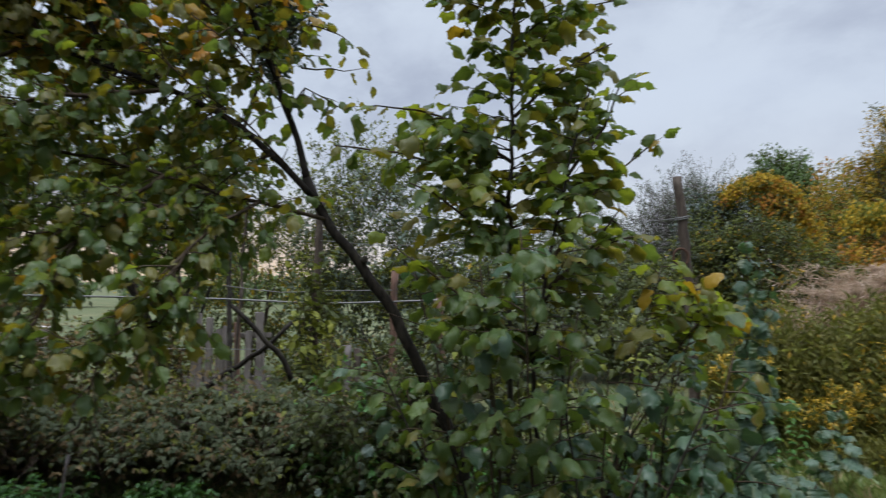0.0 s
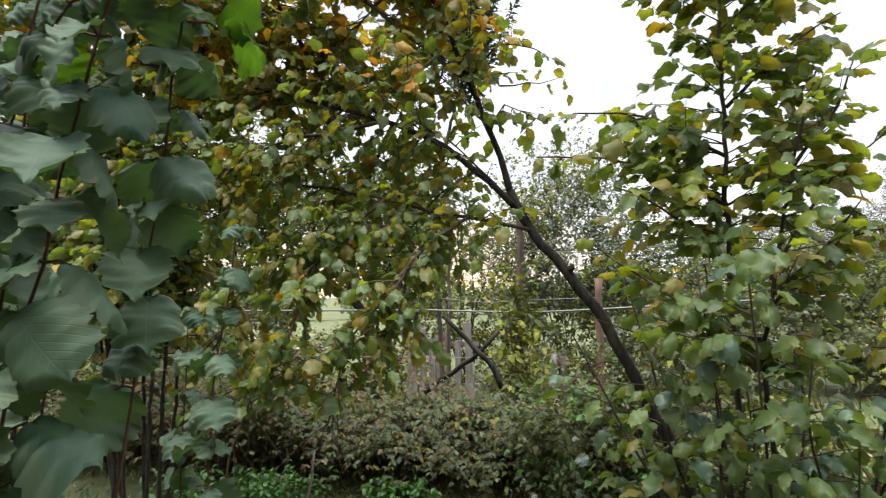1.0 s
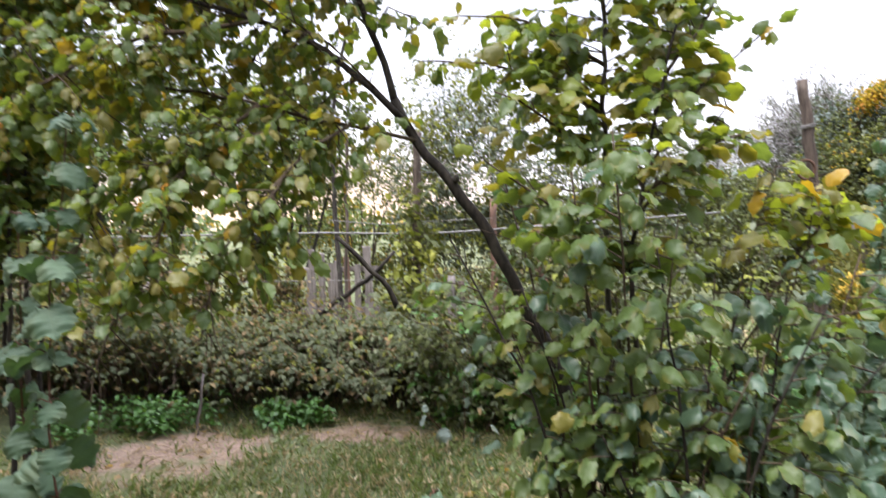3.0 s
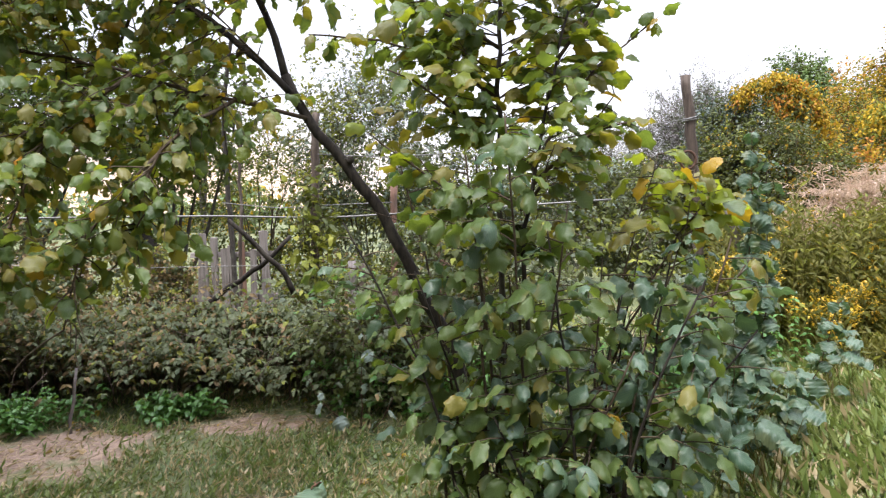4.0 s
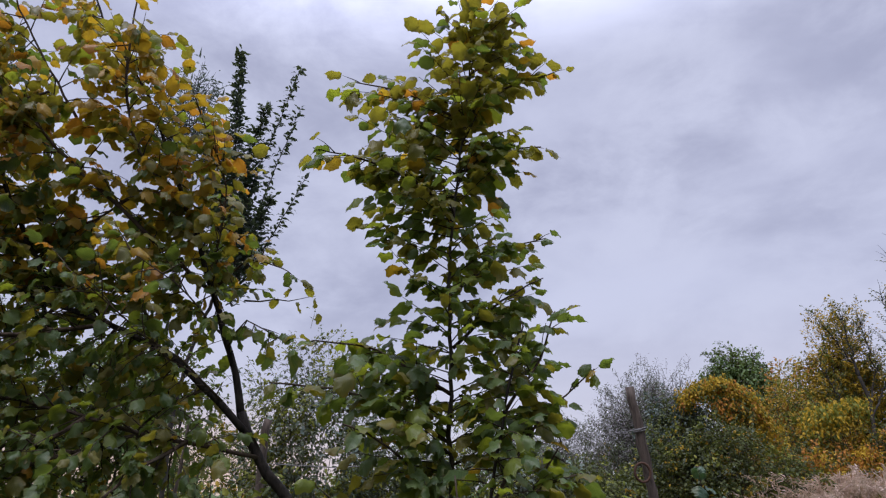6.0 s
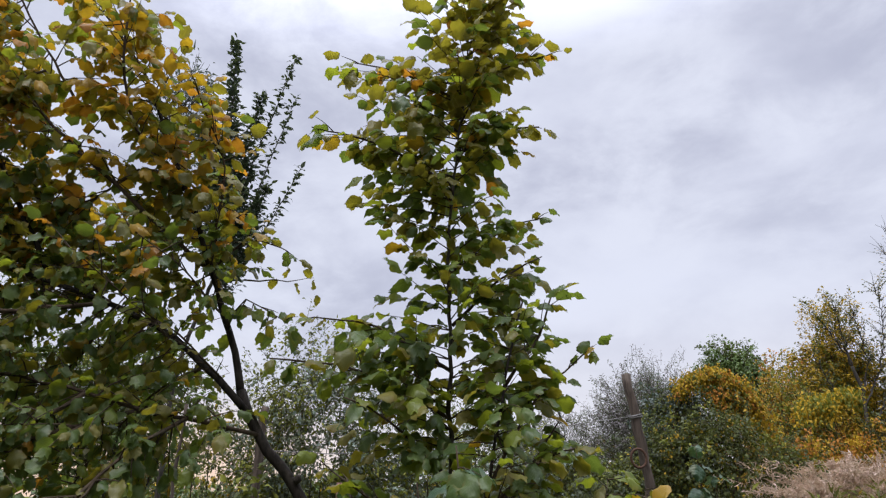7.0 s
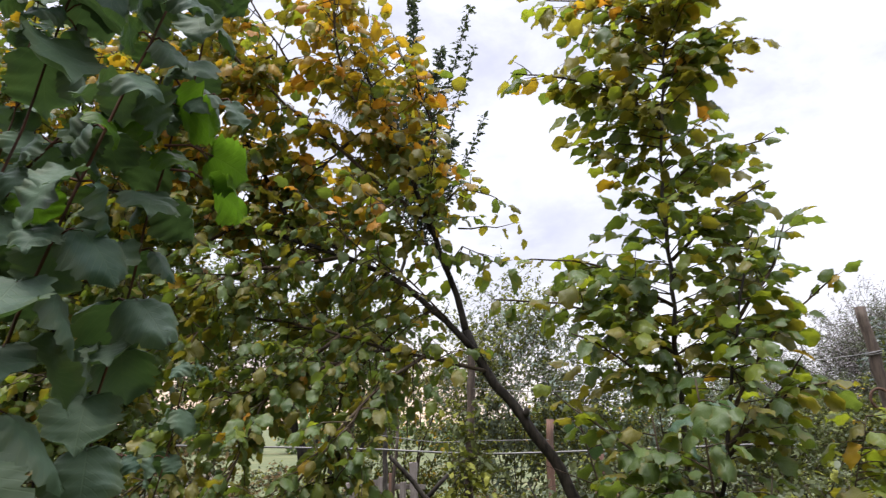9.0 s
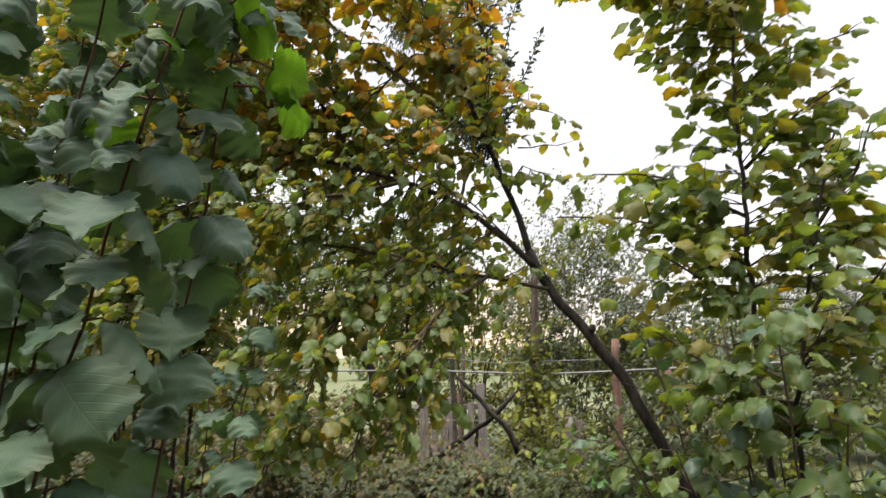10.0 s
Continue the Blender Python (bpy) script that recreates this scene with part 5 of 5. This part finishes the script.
garden_wall()
shrub("low_scrub", (-.9, 8.3, 0), (-.9, 8.3, .35), (.75, .4, .42), 2600, "small", [SHRUB_LIME, SHRUB_GREY, BRAMBLE_DRY], (1, .8, .5), .06, 56, "low pale scrub beside the fence", stems=8, stem_r=.006)
shrub("low_scrub", (.5, 8.2, 0), (.5, 8.2, .40), (.9, .4, .48), 3000, "small", [SHRUB_GREEN, SHRUB_GREY, BRAMBLE_DRY], (1, .8, .6), .06, 57, "low pale scrub beside the fence", stems=8, stem_r=.006)
shrub("low_scrub", (-3.3, 7.6, 0), (-3.3, 7.6, .48), (.75, .4, .58), 3600, "small", [SHRUB_LIME, SHRUB_GREY, BRAMBLE_DRY], (1, .6, .8), .06, 58, "low pale scrub beside the fence", stems=8, stem_r=.006)
shrub("low_scrub", (-4.6, 7.2, 0), (-4.5, 7.2, .58), (.95, .45, .72), 5200, "small", [SHRUB_GREEN, SHRUB_GREY, BRAMBLE_DRY], (1, .6, .8), .06, 50, "low pale scrub beside the fence", stems=8, stem_r=.006)
shrub("low_scrub", (-6.0, 7.0, 0), (-6.0, 7.0, .58), (.95, .45, .72), 5000, "small", [SHRUB_GREEN, SHRUB_GREY, BRAMBLE_DRY], (1, .6, .8), .06, 49, "low pale scrub beside the fence", stems=8, stem_r=.006)
shrub("low_scrub", (-2.75, 7.9, 0), (-2.75, 7.9, .36), (.55, .35, .45), 1900, "small", [SHRUB_GREEN, SHRUB_LIME, BRAMBLE_DRY], (.8, .7, .8), .06, 48, "low pale scrub beside the fence", stems=8, stem_r=.006)
shrub("willow_bush", (-.6, 9.2, 0), (-.55, 9.2, 2.0), (1.35, 1.0, 1.75), 14500, "oval", [SHRUB_GREY, SHRUB_LIME, PALE_LEAF], (1, .7, .3), .065, 61, "feathery grey-green willow bush", stems=9, stem_r=.012, shell=.25, up_bias=.3, ragged=.4)
shrub("willow_bush", (1.6, 9.6, 0), (1.6, 9.6, 1.35), (1.8, 1.0, 1.35), 15000, "oval", [SHRUB_GREY, SHRUB_LIME, PALE_LEAF], (1, .6, .3), .065, 62, "feathery grey-green willow bush", stems=8, stem_r=.012, shell=.3, up_bias=.4, ragged=.4)
shrub("orchard_bush", (-2.4, 10.2, 0), (-2.2, 10.2, 1.45), (1.5, .9, 1.4), 9000, "small", [SHRUB_LIME, SHRUB_GREEN, SHRUB_GOLD], (.6, 1, .15), .055, 63, "yellowish-green orchard bush behind the fence", stems=10, shell=.4)
shrub("orchard_bush", (-8.2, 9.5, 0), (-8.2, 9.5, 1.5), (1.8, 1.2, 1.5), 9000, "small", [SHRUB_GREEN, SHRUB_GREY], (1, .4), .06, 65, "dull green orchard bush", stems=10, shell=.4)
shrub("thicket_bush", (5.0, 9.0, 0), (5.0, 9.2, 1.25), (1.2, 1.0, 1.3), 26000, "small", [SHRUB_GREEN, SHRUB_GREY, SHRUB_LIME, SHRUB_GOLD], (1, .12, .22, .10), .055, 66, "dense olive-green thicket bush", stems=14, shell=.45, ragged=.3)
shrub("thicket_bush", (3.5, 9.6, 0), (3.5, 9.6, .95), (1.1, .9, 1.0), 15000, "small", [SHRUB_GREEN, SHRUB_GREY, SHRUB_LIME], (1, .3, .2), .058, 67, "dense olive-green thicket bush", stems=14, shell=.5)
shrub("thicket_bush", (6.25, 9.3, 0), (6.25, 9.3, .95), (.75, .7, 1.0), 13000, "small", [SHRUB_GREEN, SHRUB_GREY, SHRUB_LIME], (1, .1, .2), .055, 59, "dense olive-green thicket bush", stems=12, shell=.4)
# the dark leaf colour stands in for the shade under the creeper
shrub("shade_core_bush", (4.95, 9.75, 0), (4.95, 9.75, 2.25), (.62, .55, .72), 9000, "small", [PLUM_LEAF, SHRUB_GREEN], (1, .3), .055, 60, "bush under a yellow creeper, dark leaves standing for shade", stems=9, shell=.2, ragged=.3)

def creeper(pts, spread, n, mats, weights, size, seed, label):
    """Autumn creeper: bare vine stems that climb and a lumpy cord of leaves hung along them."""
    rng = random.Random(seed)
    base = Vector((pts[0][0], pts[0][1], 0))
    plant = thing("yellow_vine", base, label, "vine", "creepers")
    g, fol = Geo(), Foliage("small", mats)
    line = curve_points(pts, .12)
    for k in range(3):
        way = curve_points([base + Vector((rng.gauss(0, .1), 0, -.03)), base.lerp(line[0], .5) + Vector((rng.gauss(0, .15), 0, 0))] + [Vector(q) + Vector((rng.gauss(0, .05), rng.gauss(0, .05), rng.gauss(0, .05))) for q in line[::4]], .15)
        g.tube(local(way, base), taper(len(way), .012, .003), 4)
    for _ in range(n // 8):
        t = rng.random()
        p, d = along(line, t)
        w = spread * (.75 + .5 * math.sin(t * 17 + seed) * rng.random())
        p = p + Vector((rng.gauss(0, .8), rng.gauss(0, .8), rng.gauss(-.25, .75))) * w
        tone = pick(weights, rng)
        for _ in range(8):
            q = p + Vector((rng.gauss(0, 1), rng.gauss(0, 1), rng.gauss(0, 1))) * size * .9
            fol.add(leaf_frame(q - base, (rng.gauss(0, .6), rng.gauss(0, .6) - .2, -.6), (rng.gauss(0, .6), rng.gauss(0, .6) - .6, .8), size * rng.uniform(.6, 1.2), rng), tone if rng.random() < .7 else pick(weights, rng), rng)
    part("stem", g.mesh("stem", [TWIG_BARK]), plant, kind="stuff")
    fol.build(plant)


creeper([(4.86, 9.42, 2.70), (4.98, 9.4, 2.88), (5.18, 9.4, 3.0), (5.45, 9.4, 3.05), (5.76, 9.4, 2.92), (5.98, 9.4, 2.66), (6.12, 9.4, 2.38), (6.22, 9.4, 2.05)], .10, 5600, [SHRUB_GOLD, VINE_GOLD, SHRUB_RUST, SHRUB_LIME, SHRUB_GREEN], (1, .6, .3, .3, .2), .046, 68, "golden autumn creeper arching over a bush top")
creeper([(5.35, 9.35, 2.62), (5.55, 9.32, 2.72), (5.80, 9.32, 2.55)], .13, 1500, [SHRUB_RUST, SHRUB_GOLD, SHRUB_GREEN], (.6, .6, 1), .046, 81, "rusty gold creeper hanging down a bush side")
creeper([(6.55, 9.6, 1.3), (6.75, 9.6, 1.6), (6.95, 9.65, 1.9), (7.15, 9.7, 1.75)], .20, 2600, [SHRUB_GOLD, SHRUB_RUST, VINE_GOLD], (.6, 1, .3), .05, 79, "rusty gold creeper hanging down a bush side")
creeper([(7.50, 10.3, 2.45), (7.65, 10.3, 2.62), (7.80, 10.3, 2.68), (7.95, 10.3, 2.55)], .13, 1700, [VINE_GOLD, SHRUB_LIME], (.8, .8), .058, 80, "bright yellow creeper in the autumn thicket")
creeper([(8.10, 10.3, 2.70), (8.28, 10.3, 2.82), (8.50, 10.3, 2.78)], .12, 1300, [VINE_GOLD, SHRUB_LIME], (.8, .8), .058, 82, "bright yellow creeper in the autumn thicket")
creeper([(7.75, 9.8, 1.75), (7.92, 9.8, 1.98), (8.10, 9.8, 1.85)], .15, 1500, [SHRUB_RUST, VINE_GOLD], (1, .6), .05, 83, "rusty gold creeper hanging down a bush side")
shrub("grey_shrub", (5.4, 12, 0), (5.4, 12, 2.45), (1.15, 1.0, 1.15), 16000, "narrow", [SHRUB_GREY, GREY_TWIG], (1, .8), .075, 69, "airy grey-green shrub with thin upright twigs", stems=46, stem_mat=PLUM_BARK, shell=.15, up_bias=.9, ragged=.4, stem_r=.016)
shrub("grey_shrub", (3.9, 13, 0), (4.0, 13, 1.7), (1.3, 1.1, 1.35), 15000, "narrow", [SHRUB_GREY, GREY_TWIG], (1, .8), .075, 70, "airy grey-green shrub with thin upright twigs", stems=40, stem_mat=PLUM_BARK, shell=.15, up_bias=.8, ragged=.4, stem_r=.016)
shrub("grey_shrub", (6.6, 14.5, 0), (6.9, 14.5, 2.9), (1.0, 1.0, 1.35), 9000, "narrow", [SHRUB_GREY, GREY_TWIG], (1, 1), .08, 64, "airy grey-green shrub with thin upright twigs", stems=40, stem_mat=PLUM_BARK, shell=.15, up_bias=.9, ragged=.4, stem_r=.018)
shrub("round_tree", (14.7, 24, 0), (14.7, 24, 5.0), (1.45, 1.3, 1.65), 15000, "small", [CROWN_GREEN, SHRUB_GREEN], (1, .35), .12, 71, "distant round-crowned green tree", "tree", stems=10, stem_r=.08, shell=.35, ragged=.4)
shrub("golden_shrub", (8.4, 12, 0), (8.4, 12, 1.9), (1.3, 1.2, 1.65), 26000, "small", [SHRUB_GOLD, SHRUB_LIME, SHRUB_RUST, SHRUB_GREEN], (.8, .6, .2, .7), .055, 72, "golden and olive autumn shrub", stems=16, shell=.25, ragged=.3)
shrub("golden_shrub", (9.8, 13.2, 0), (9.9, 13.2, 2.9), (1.35, 1.2, 1.45), 20000, "small", [SHRUB_GOLD, SHRUB_LIME, SHRUB_RUST], (1, .6, .3), .060, 76, "golden and olive autumn shrub", stems=18, shell=.25, ragged=.32)
shrub("golden_shrub", (10.0, 12.2, 0), (9.95, 12.2, 3.3), (.75, .7, 1.75), 17000, "small", [SHRUB_GOLD, VINE_GOLD, SHRUB_LIME, SHRUB_GREEN], (1, .8, .5, .3), .058, 73, "tall golden autumn shrub with bare twig tips", stems=26, shell=.15, up_bias=.4, ragged=.4)
shrub("golden_shrub", (11.3, 12, 0), (11.4, 12, 2.4), (1.2, 1.1, 2.0), 20000, "small", [SHRUB_GREEN, SHRUB_GOLD, SHRUB_GREY], (1, .35, .3), .058, 77, "tall olive shrub with bare twig tips", stems=26, shell=.2, up_bias=.3, ragged=.35)
shrub("golden_shrub", (7.2, 10, 0), (7.1, 10.1, 1.15), (1.15, .9, 1.15), 20000, "small", [SHRUB_RUST, SHRUB_GREEN, SHRUB_GOLD], (.5, 1, .5), .058, 74, "mixed rust and green autumn shrub", stems=14, shell=.25, ragged=.3)
shrub("golden_shrub", (8.9, 10.2, 0), (8.8, 10.2, 1.1), (1.0, .9, 1.2), 15000, "small", [SHRUB_GREEN, SHRUB_RUST, SHRUB_GOLD], (1, .5, .5), .058, 84, "mixed rust and green autumn shrub", stems=14, shell=.25, ragged=.3)
shrub("golden_shrub", (6.7, 8.0, 0), (6.7, 8.0, .75), (.7, .6, .85), 9000, "small", [SHRUB_RUST, SHRUB_GOLD, SHRUB_LIME], (1, .8, .3), .052, 85, "low rusty gold autumn shrub", stems=10, shell=.3, ragged=.3)
shrub("golden_shrub", (12.8, 11, 0), (12.8, 11, 2.0), (1.6, 1.3, 2.0), 18000, "small", [SHRUB_GOLD, SHRUB_RUST, SHRUB_GREEN], (1, .25, .5), .060, 75, "golden and olive autumn shrub", stems=16, shell=.25, ragged=.28)


def rangy_tree():
    """A thin dark-limbed wild fruit tree, half bare, over the golden shrubs."""
    rng = random.Random(207)
    base = Vector((9.45, 11.4, 0))
    tree = thing("wild_pear", base, "thin wild fruit tree with dark crooked limbs and sparse leaves", "tree")
    fol, twigs = Foliage("small", [SHRUB_GREEN, SHRUB_GOLD, SHRUB_GREY]), Geo()
    limb(tree, base, [(9.45, 11.4, -.05), (9.5, 11.4, 1.2), (9.50, 11.4, 2.1), (9.62, 11.4, 2.95), (9.54, 11.4, 3.5)], .06, .03, PLUM_BARK, rng, "trunk", sides=8)
    ends = [([(9.54, 11.4, 3.5), (9.3, 11.4, 4.1), (8.98, 11.4, 4.55)], 1), ([(9.54, 11.4, 3.5), (9.5, 11.4, 4.1), (9.47, 11.4, 4.75)], 1), ([(9.6, 11.4, 2.9), (9.9, 11.4, 3.7), (9.85, 11.4, 4.7)], 1),
            ([(9.6, 11.4, 2.7), (10.2, 11.4, 3.6), (10.5, 11.4, 4.6), (10.5, 11.4, 5.2)], .9), ([(9.5, 11.4, 2.2), (10.4, 11.5, 3.2), (10.95, 11.5, 4.4), (11.1, 11.5, 5.6), (11.0, 11.5, 6.0)], .25),
            ([(10.95, 11.5, 4.4), (11.3, 11.5, 5.4), (11.25, 11.5, 6.5)], .2), ([(9.5, 11.4, 1.8), (9.9, 11.3, 2.4), (10.1, 11.2, 3.0)], .8), ([(9.5, 11.4, 2.4), (9.0, 11.3, 3.0), (8.7, 11.3, 3.7)], .8)]
    for pts, dens in ends:
        line = limb(tree, base, pts, .022, .005, PLUM_BARK, rng, sides=5, wobble=.02)
        total = sum((b - a).length for a, b in zip(line, line[1:]))
        for k in range(int(total / .035)):
            p, d = along(line, .2 + .8 * rng.random())
            way = d * .8 + Vector((rng.gauss(0, .7), rng.gauss(0, .5), .3))
            if rng.random() < dens:
                leafy_twig(twigs, fol, p, way, rng.uniform(.15, .5), rng, .035, .055, lambda q: (1, .5, .5), base, droop=0, r0=.006, hang=.1)
            elif rng.random() < .4:
                e = p + way.normalized() * rng.uniform(.2, .5)
                twigs.tube([p - base, p.lerp(e, .5) - base + Vector((.02, 0, .03)), e - base], [.006, .004, .002], 3, cap=False)
    part("twig_spray", twigs.mesh("twig_spray", [PLUM_BARK]), tree, kind="stuff")
    fol.build(tree)


rangy_tree()
shrub("pine_tree", (-4.4, 13.5, 0), (-4.35, 13.5, 10.0), (.85, .8, 1.5), 1300, "narrow", [PINE_NEEDLE], (1,), .20, 78, "distant bluish pine with thin soft needles", "tree", stems=2, stem_mat=PLUM_BARK, shell=.3, up_bias=.5, ragged=.5, stem_r=.05)


def weed_clump(x, y, w, d, h, n, seed, flower, label, name="goldenrod_clump"):
    """Tall narrow-leaved weeds, some with yellow heads."""
    rng = random.Random(seed)
    base = Vector((x, y, 0))
    plant = thing(name, base, label, "weeds", "tall weeds")
    g = Geo()
    fol = Foliage("narrow", [WEED_GREEN, SHRUB_GOLD, SHRUB_LIME])
    head = Foliage("small", [WEED_FLOWER])
    for _ in range(n):
        p0 = Vector((x + rng.gauss(0, .5) * w, y + rng.gauss(0, .5) * d, -.01))
        hh = h * rng.uniform(.62, 1.1) * (1 + .35 * noise.noise((p0.x * 1.7, p0.y * 1.7, 5)))
        p1 = p0 + Vector((rng.gauss(0, .10), rng.gauss(0, .10), hh))
        g.tube([p0 - base, p0.lerp(p1, .5) - base, p1 - base], [.004, .003, .0015], 3, cap=False)
        for k in range(int(hh / .035)):
            q = p0.lerp(p1, .1 + .9 * k / (hh / .035))
            a = k * 2.4 + rng.gauss(0, .3)
            fol.add(leaf_frame(q - base, (math.cos(a), math.sin(a), rng.uniform(.7, 3.0)), (rng.gauss(0, .5), -.4, 1), rng.uniform(.07, .14), rng) * np.array([[.85], [1], [1], [1]]), pick((1, .04, .16), rng), rng)
        if rng.random() < flower:
            for _ in range(26):
                q = p1 + Vector((rng.gauss(0, .022), rng.gauss(0, .022), rng.uniform(-.12, .03)))
                head.add(leaf_frame(q - base, (rng.gauss(0, 1), rng.gauss(0, 1), rng.gauss(0, 1)), (0, 0, 1), rng.uniform(.018, .035), rng), 0, rng)
    part("stalk", g.mesh("stalk", [WEED_GREEN]), plant, kind="stuff")
    fol.build(plant)
    if head.items:
        head.build(plant, name="flower_spray")


weed_clump(3.9, 5.9, 1.0, .5, 1.15, 320, 81, .01, "tall olive-green weeds with thin leaves")
weed_clump(4.9, 5.9, 1.0, .5, 1.2, 320, 82, .02, "tall olive-green weeds with thin leaves")
weed_clump(5.9, 6.0, 1.0, .5, 1.2, 260, 83, .02, "tall olive-green weeds with thin leaves")
weed_clump(3.75, 5.3, .40, .22, .66, 46, 84, .5, "goldenrod with deep yellow flower heads")
weed_clump(4.3, 5.35, .36, .22, .88, 46, 85, .5, "goldenrod with deep yellow flower heads")
weed_clump(2.92, 5.5, .20, .20, .82, 40, 86, .6, "goldenrod with deep yellow flower heads")
weed_clump(3.42, 5.2, .30, .2, .46, 34, 88, .35, "goldenrod with deep yellow flower heads")
weed_clump(4.25, 5.0, .40, .2, .42, 40, 89, .35, "goldenrod with deep yellow flower heads")
weed_clump(3.9, 4.75, .8, .16, .30, 130, 87, .0, "low dull weeds along the turf's edge")


def plume_grass(x, y, w, d, h, n, seed):
    """Dry reed grass: straw stalks that end in feathery pinkish plumes."""
    rng = random.Random(seed)
    base = Vector((x, y, 0))
    plant = thing("plume_grass", base, "dry reed grass with feathery pinkish-beige plumes", "ornamental grass", "plume grasses")
    g, fol = Geo(), Foliage("blade", [PLUME])
    for _ in range(n):
        p0 = Vector((x + rng.gauss(0, .4) * w, y + rng.gauss(0, .4) * d, -.01))
        hh = h * rng.uniform(.66, 1.12)
        lean = Vector((rng.gauss(0, .17), rng.gauss(0, .14), 0))
        p1 = p0 + lean + Vector((0, 0, hh))
        p2 = p1 + lean * 1.2 + Vector((rng.gauss(0, .06), 0, rng.uniform(-.02, .1)))
        g.tube([p0 - base, p0.lerp(p1, .5) - lean * .15 - base, p1 - base, p2 - base], [.003, .0025, .002, .001], 3, cap=False)
        for k in range(46):
            q = p1.lerp(p2, rng.uniform(-.8, 1.2))
            fol.add(leaf_frame(q - base, lean * 1.5 + Vector((rng.gauss(0, .6), rng.gauss(0, .6), rng.uniform(-.9, 1.0))), (rng.gauss(0, 1), -1, .3), rng.uniform(.03, .085), rng), 0, rng)
    part("stalk", g.mesh("stalk", [GRASS_DRY]), plant, kind="stuff")
    fol.build(plant, name="plume_spray")


for i, (x, y, w, h, n) in enumerate(((4.15, 6.55, .40, 1.05, 40), (4.70, 6.65, .40, 1.30, 80), (5.02, 6.75, .36, 1.44, 110), (5.36, 6.8, .36, 1.48, 120), (5.72, 6.85, .42, 1.34, 90), (6.3, 6.95, .7, 1.18, 90))):
    plume_grass(x, y, w, .35, h, n, 91 + i)


def broad_weed(x, y, h, n, size, seed):
    rng = random.Random(seed)
    base = Vector((x, y, 0))
    plant = thing("broad_leaved_weed", base, "low weed with broad bluish-green leaves in grass", "weeds", "broad-leaved weeds")
    fol, g = Foliage("lobed", [YOUNG_LEAF]), Geo()
    for _ in range(n):
        a = rng.uniform(0, 6.28)
        tip = Vector((x + .22 * rng.random() * math.cos(a), y + .22 * rng.random() * math.sin(a), h * rng.uniform(.35, 1.0)))
        foot = Vector((rng.gauss(0, .09), rng.gauss(0, .09), -.01))
        g.tube([foot, foot.lerp(tip - base, .5) + Vector((0, 0, .04)), tip - base], [.0022, .002, .0016], 4, cap=False)
        fol.add(leaf_frame(tip - base, (math.cos(a), math.sin(a), -.25), (rng.gauss(0, .3), rng.gauss(0, .3) - .2, 1), size * rng.uniform(.7, 1.2), rng), 0, rng)
    part("stalk", g.mesh("stalk", [WEED_GREEN]), plant, kind="stuff")
    fol.build(plant, n)


for i, (x, y, h) in enumerate(((2.3, 4.0, .36), (2.68, 4.05, .52), (1.75, 3.3, .42), (2.0, 3.55, .45), (1.6, 2.9, .55))):
    broad_weed(x, y, h, 20, .095, 120 + i)


def far_woods():
    """A low belt of trees along the horizon."""
    rng = random.Random(200)
    fol = Foliage("small", [CROWN_GREEN, SHRUB_GREY, SHRUB_LIME, SHRUB_GOLD])
    for i in range(70):
        x = -70 + 2.1 * i + rng.uniform(-.8, .8)
        y = rng.uniform(38, 52)
        top = rng.uniform(1.6, 3.4) + max(0, x) * .12
        for _ in range(420):
            d = Vector((rng.gauss(0, 1), rng.gauss(0, 1), rng.gauss(0, 1))).normalized()
            r = (1 + .35 * noise.noise(d * 2 + Vector((i, 0, 0)))) * rng.uniform(.6, 1)
            p = Vector((x + d.x * 2.0 * r, y + d.y * 1.5 * r, lift(x, y) + top * .5 + d.z * top * .55 * r))
            fol.add(leaf_frame(p, (rng.gauss(0, 1), rng.gauss(0, 1), rng.gauss(0, 1)), (0, -.5, 1), rng.uniform(.25, .5), rng), pick((1, .5, .3, .25), rng), rng)
    tagged(new("far_woods", fol.joined("far_woods", fol.items)), "low belt of distant mixed green and golden woods", "trees", kind="stuff")


far_woods()
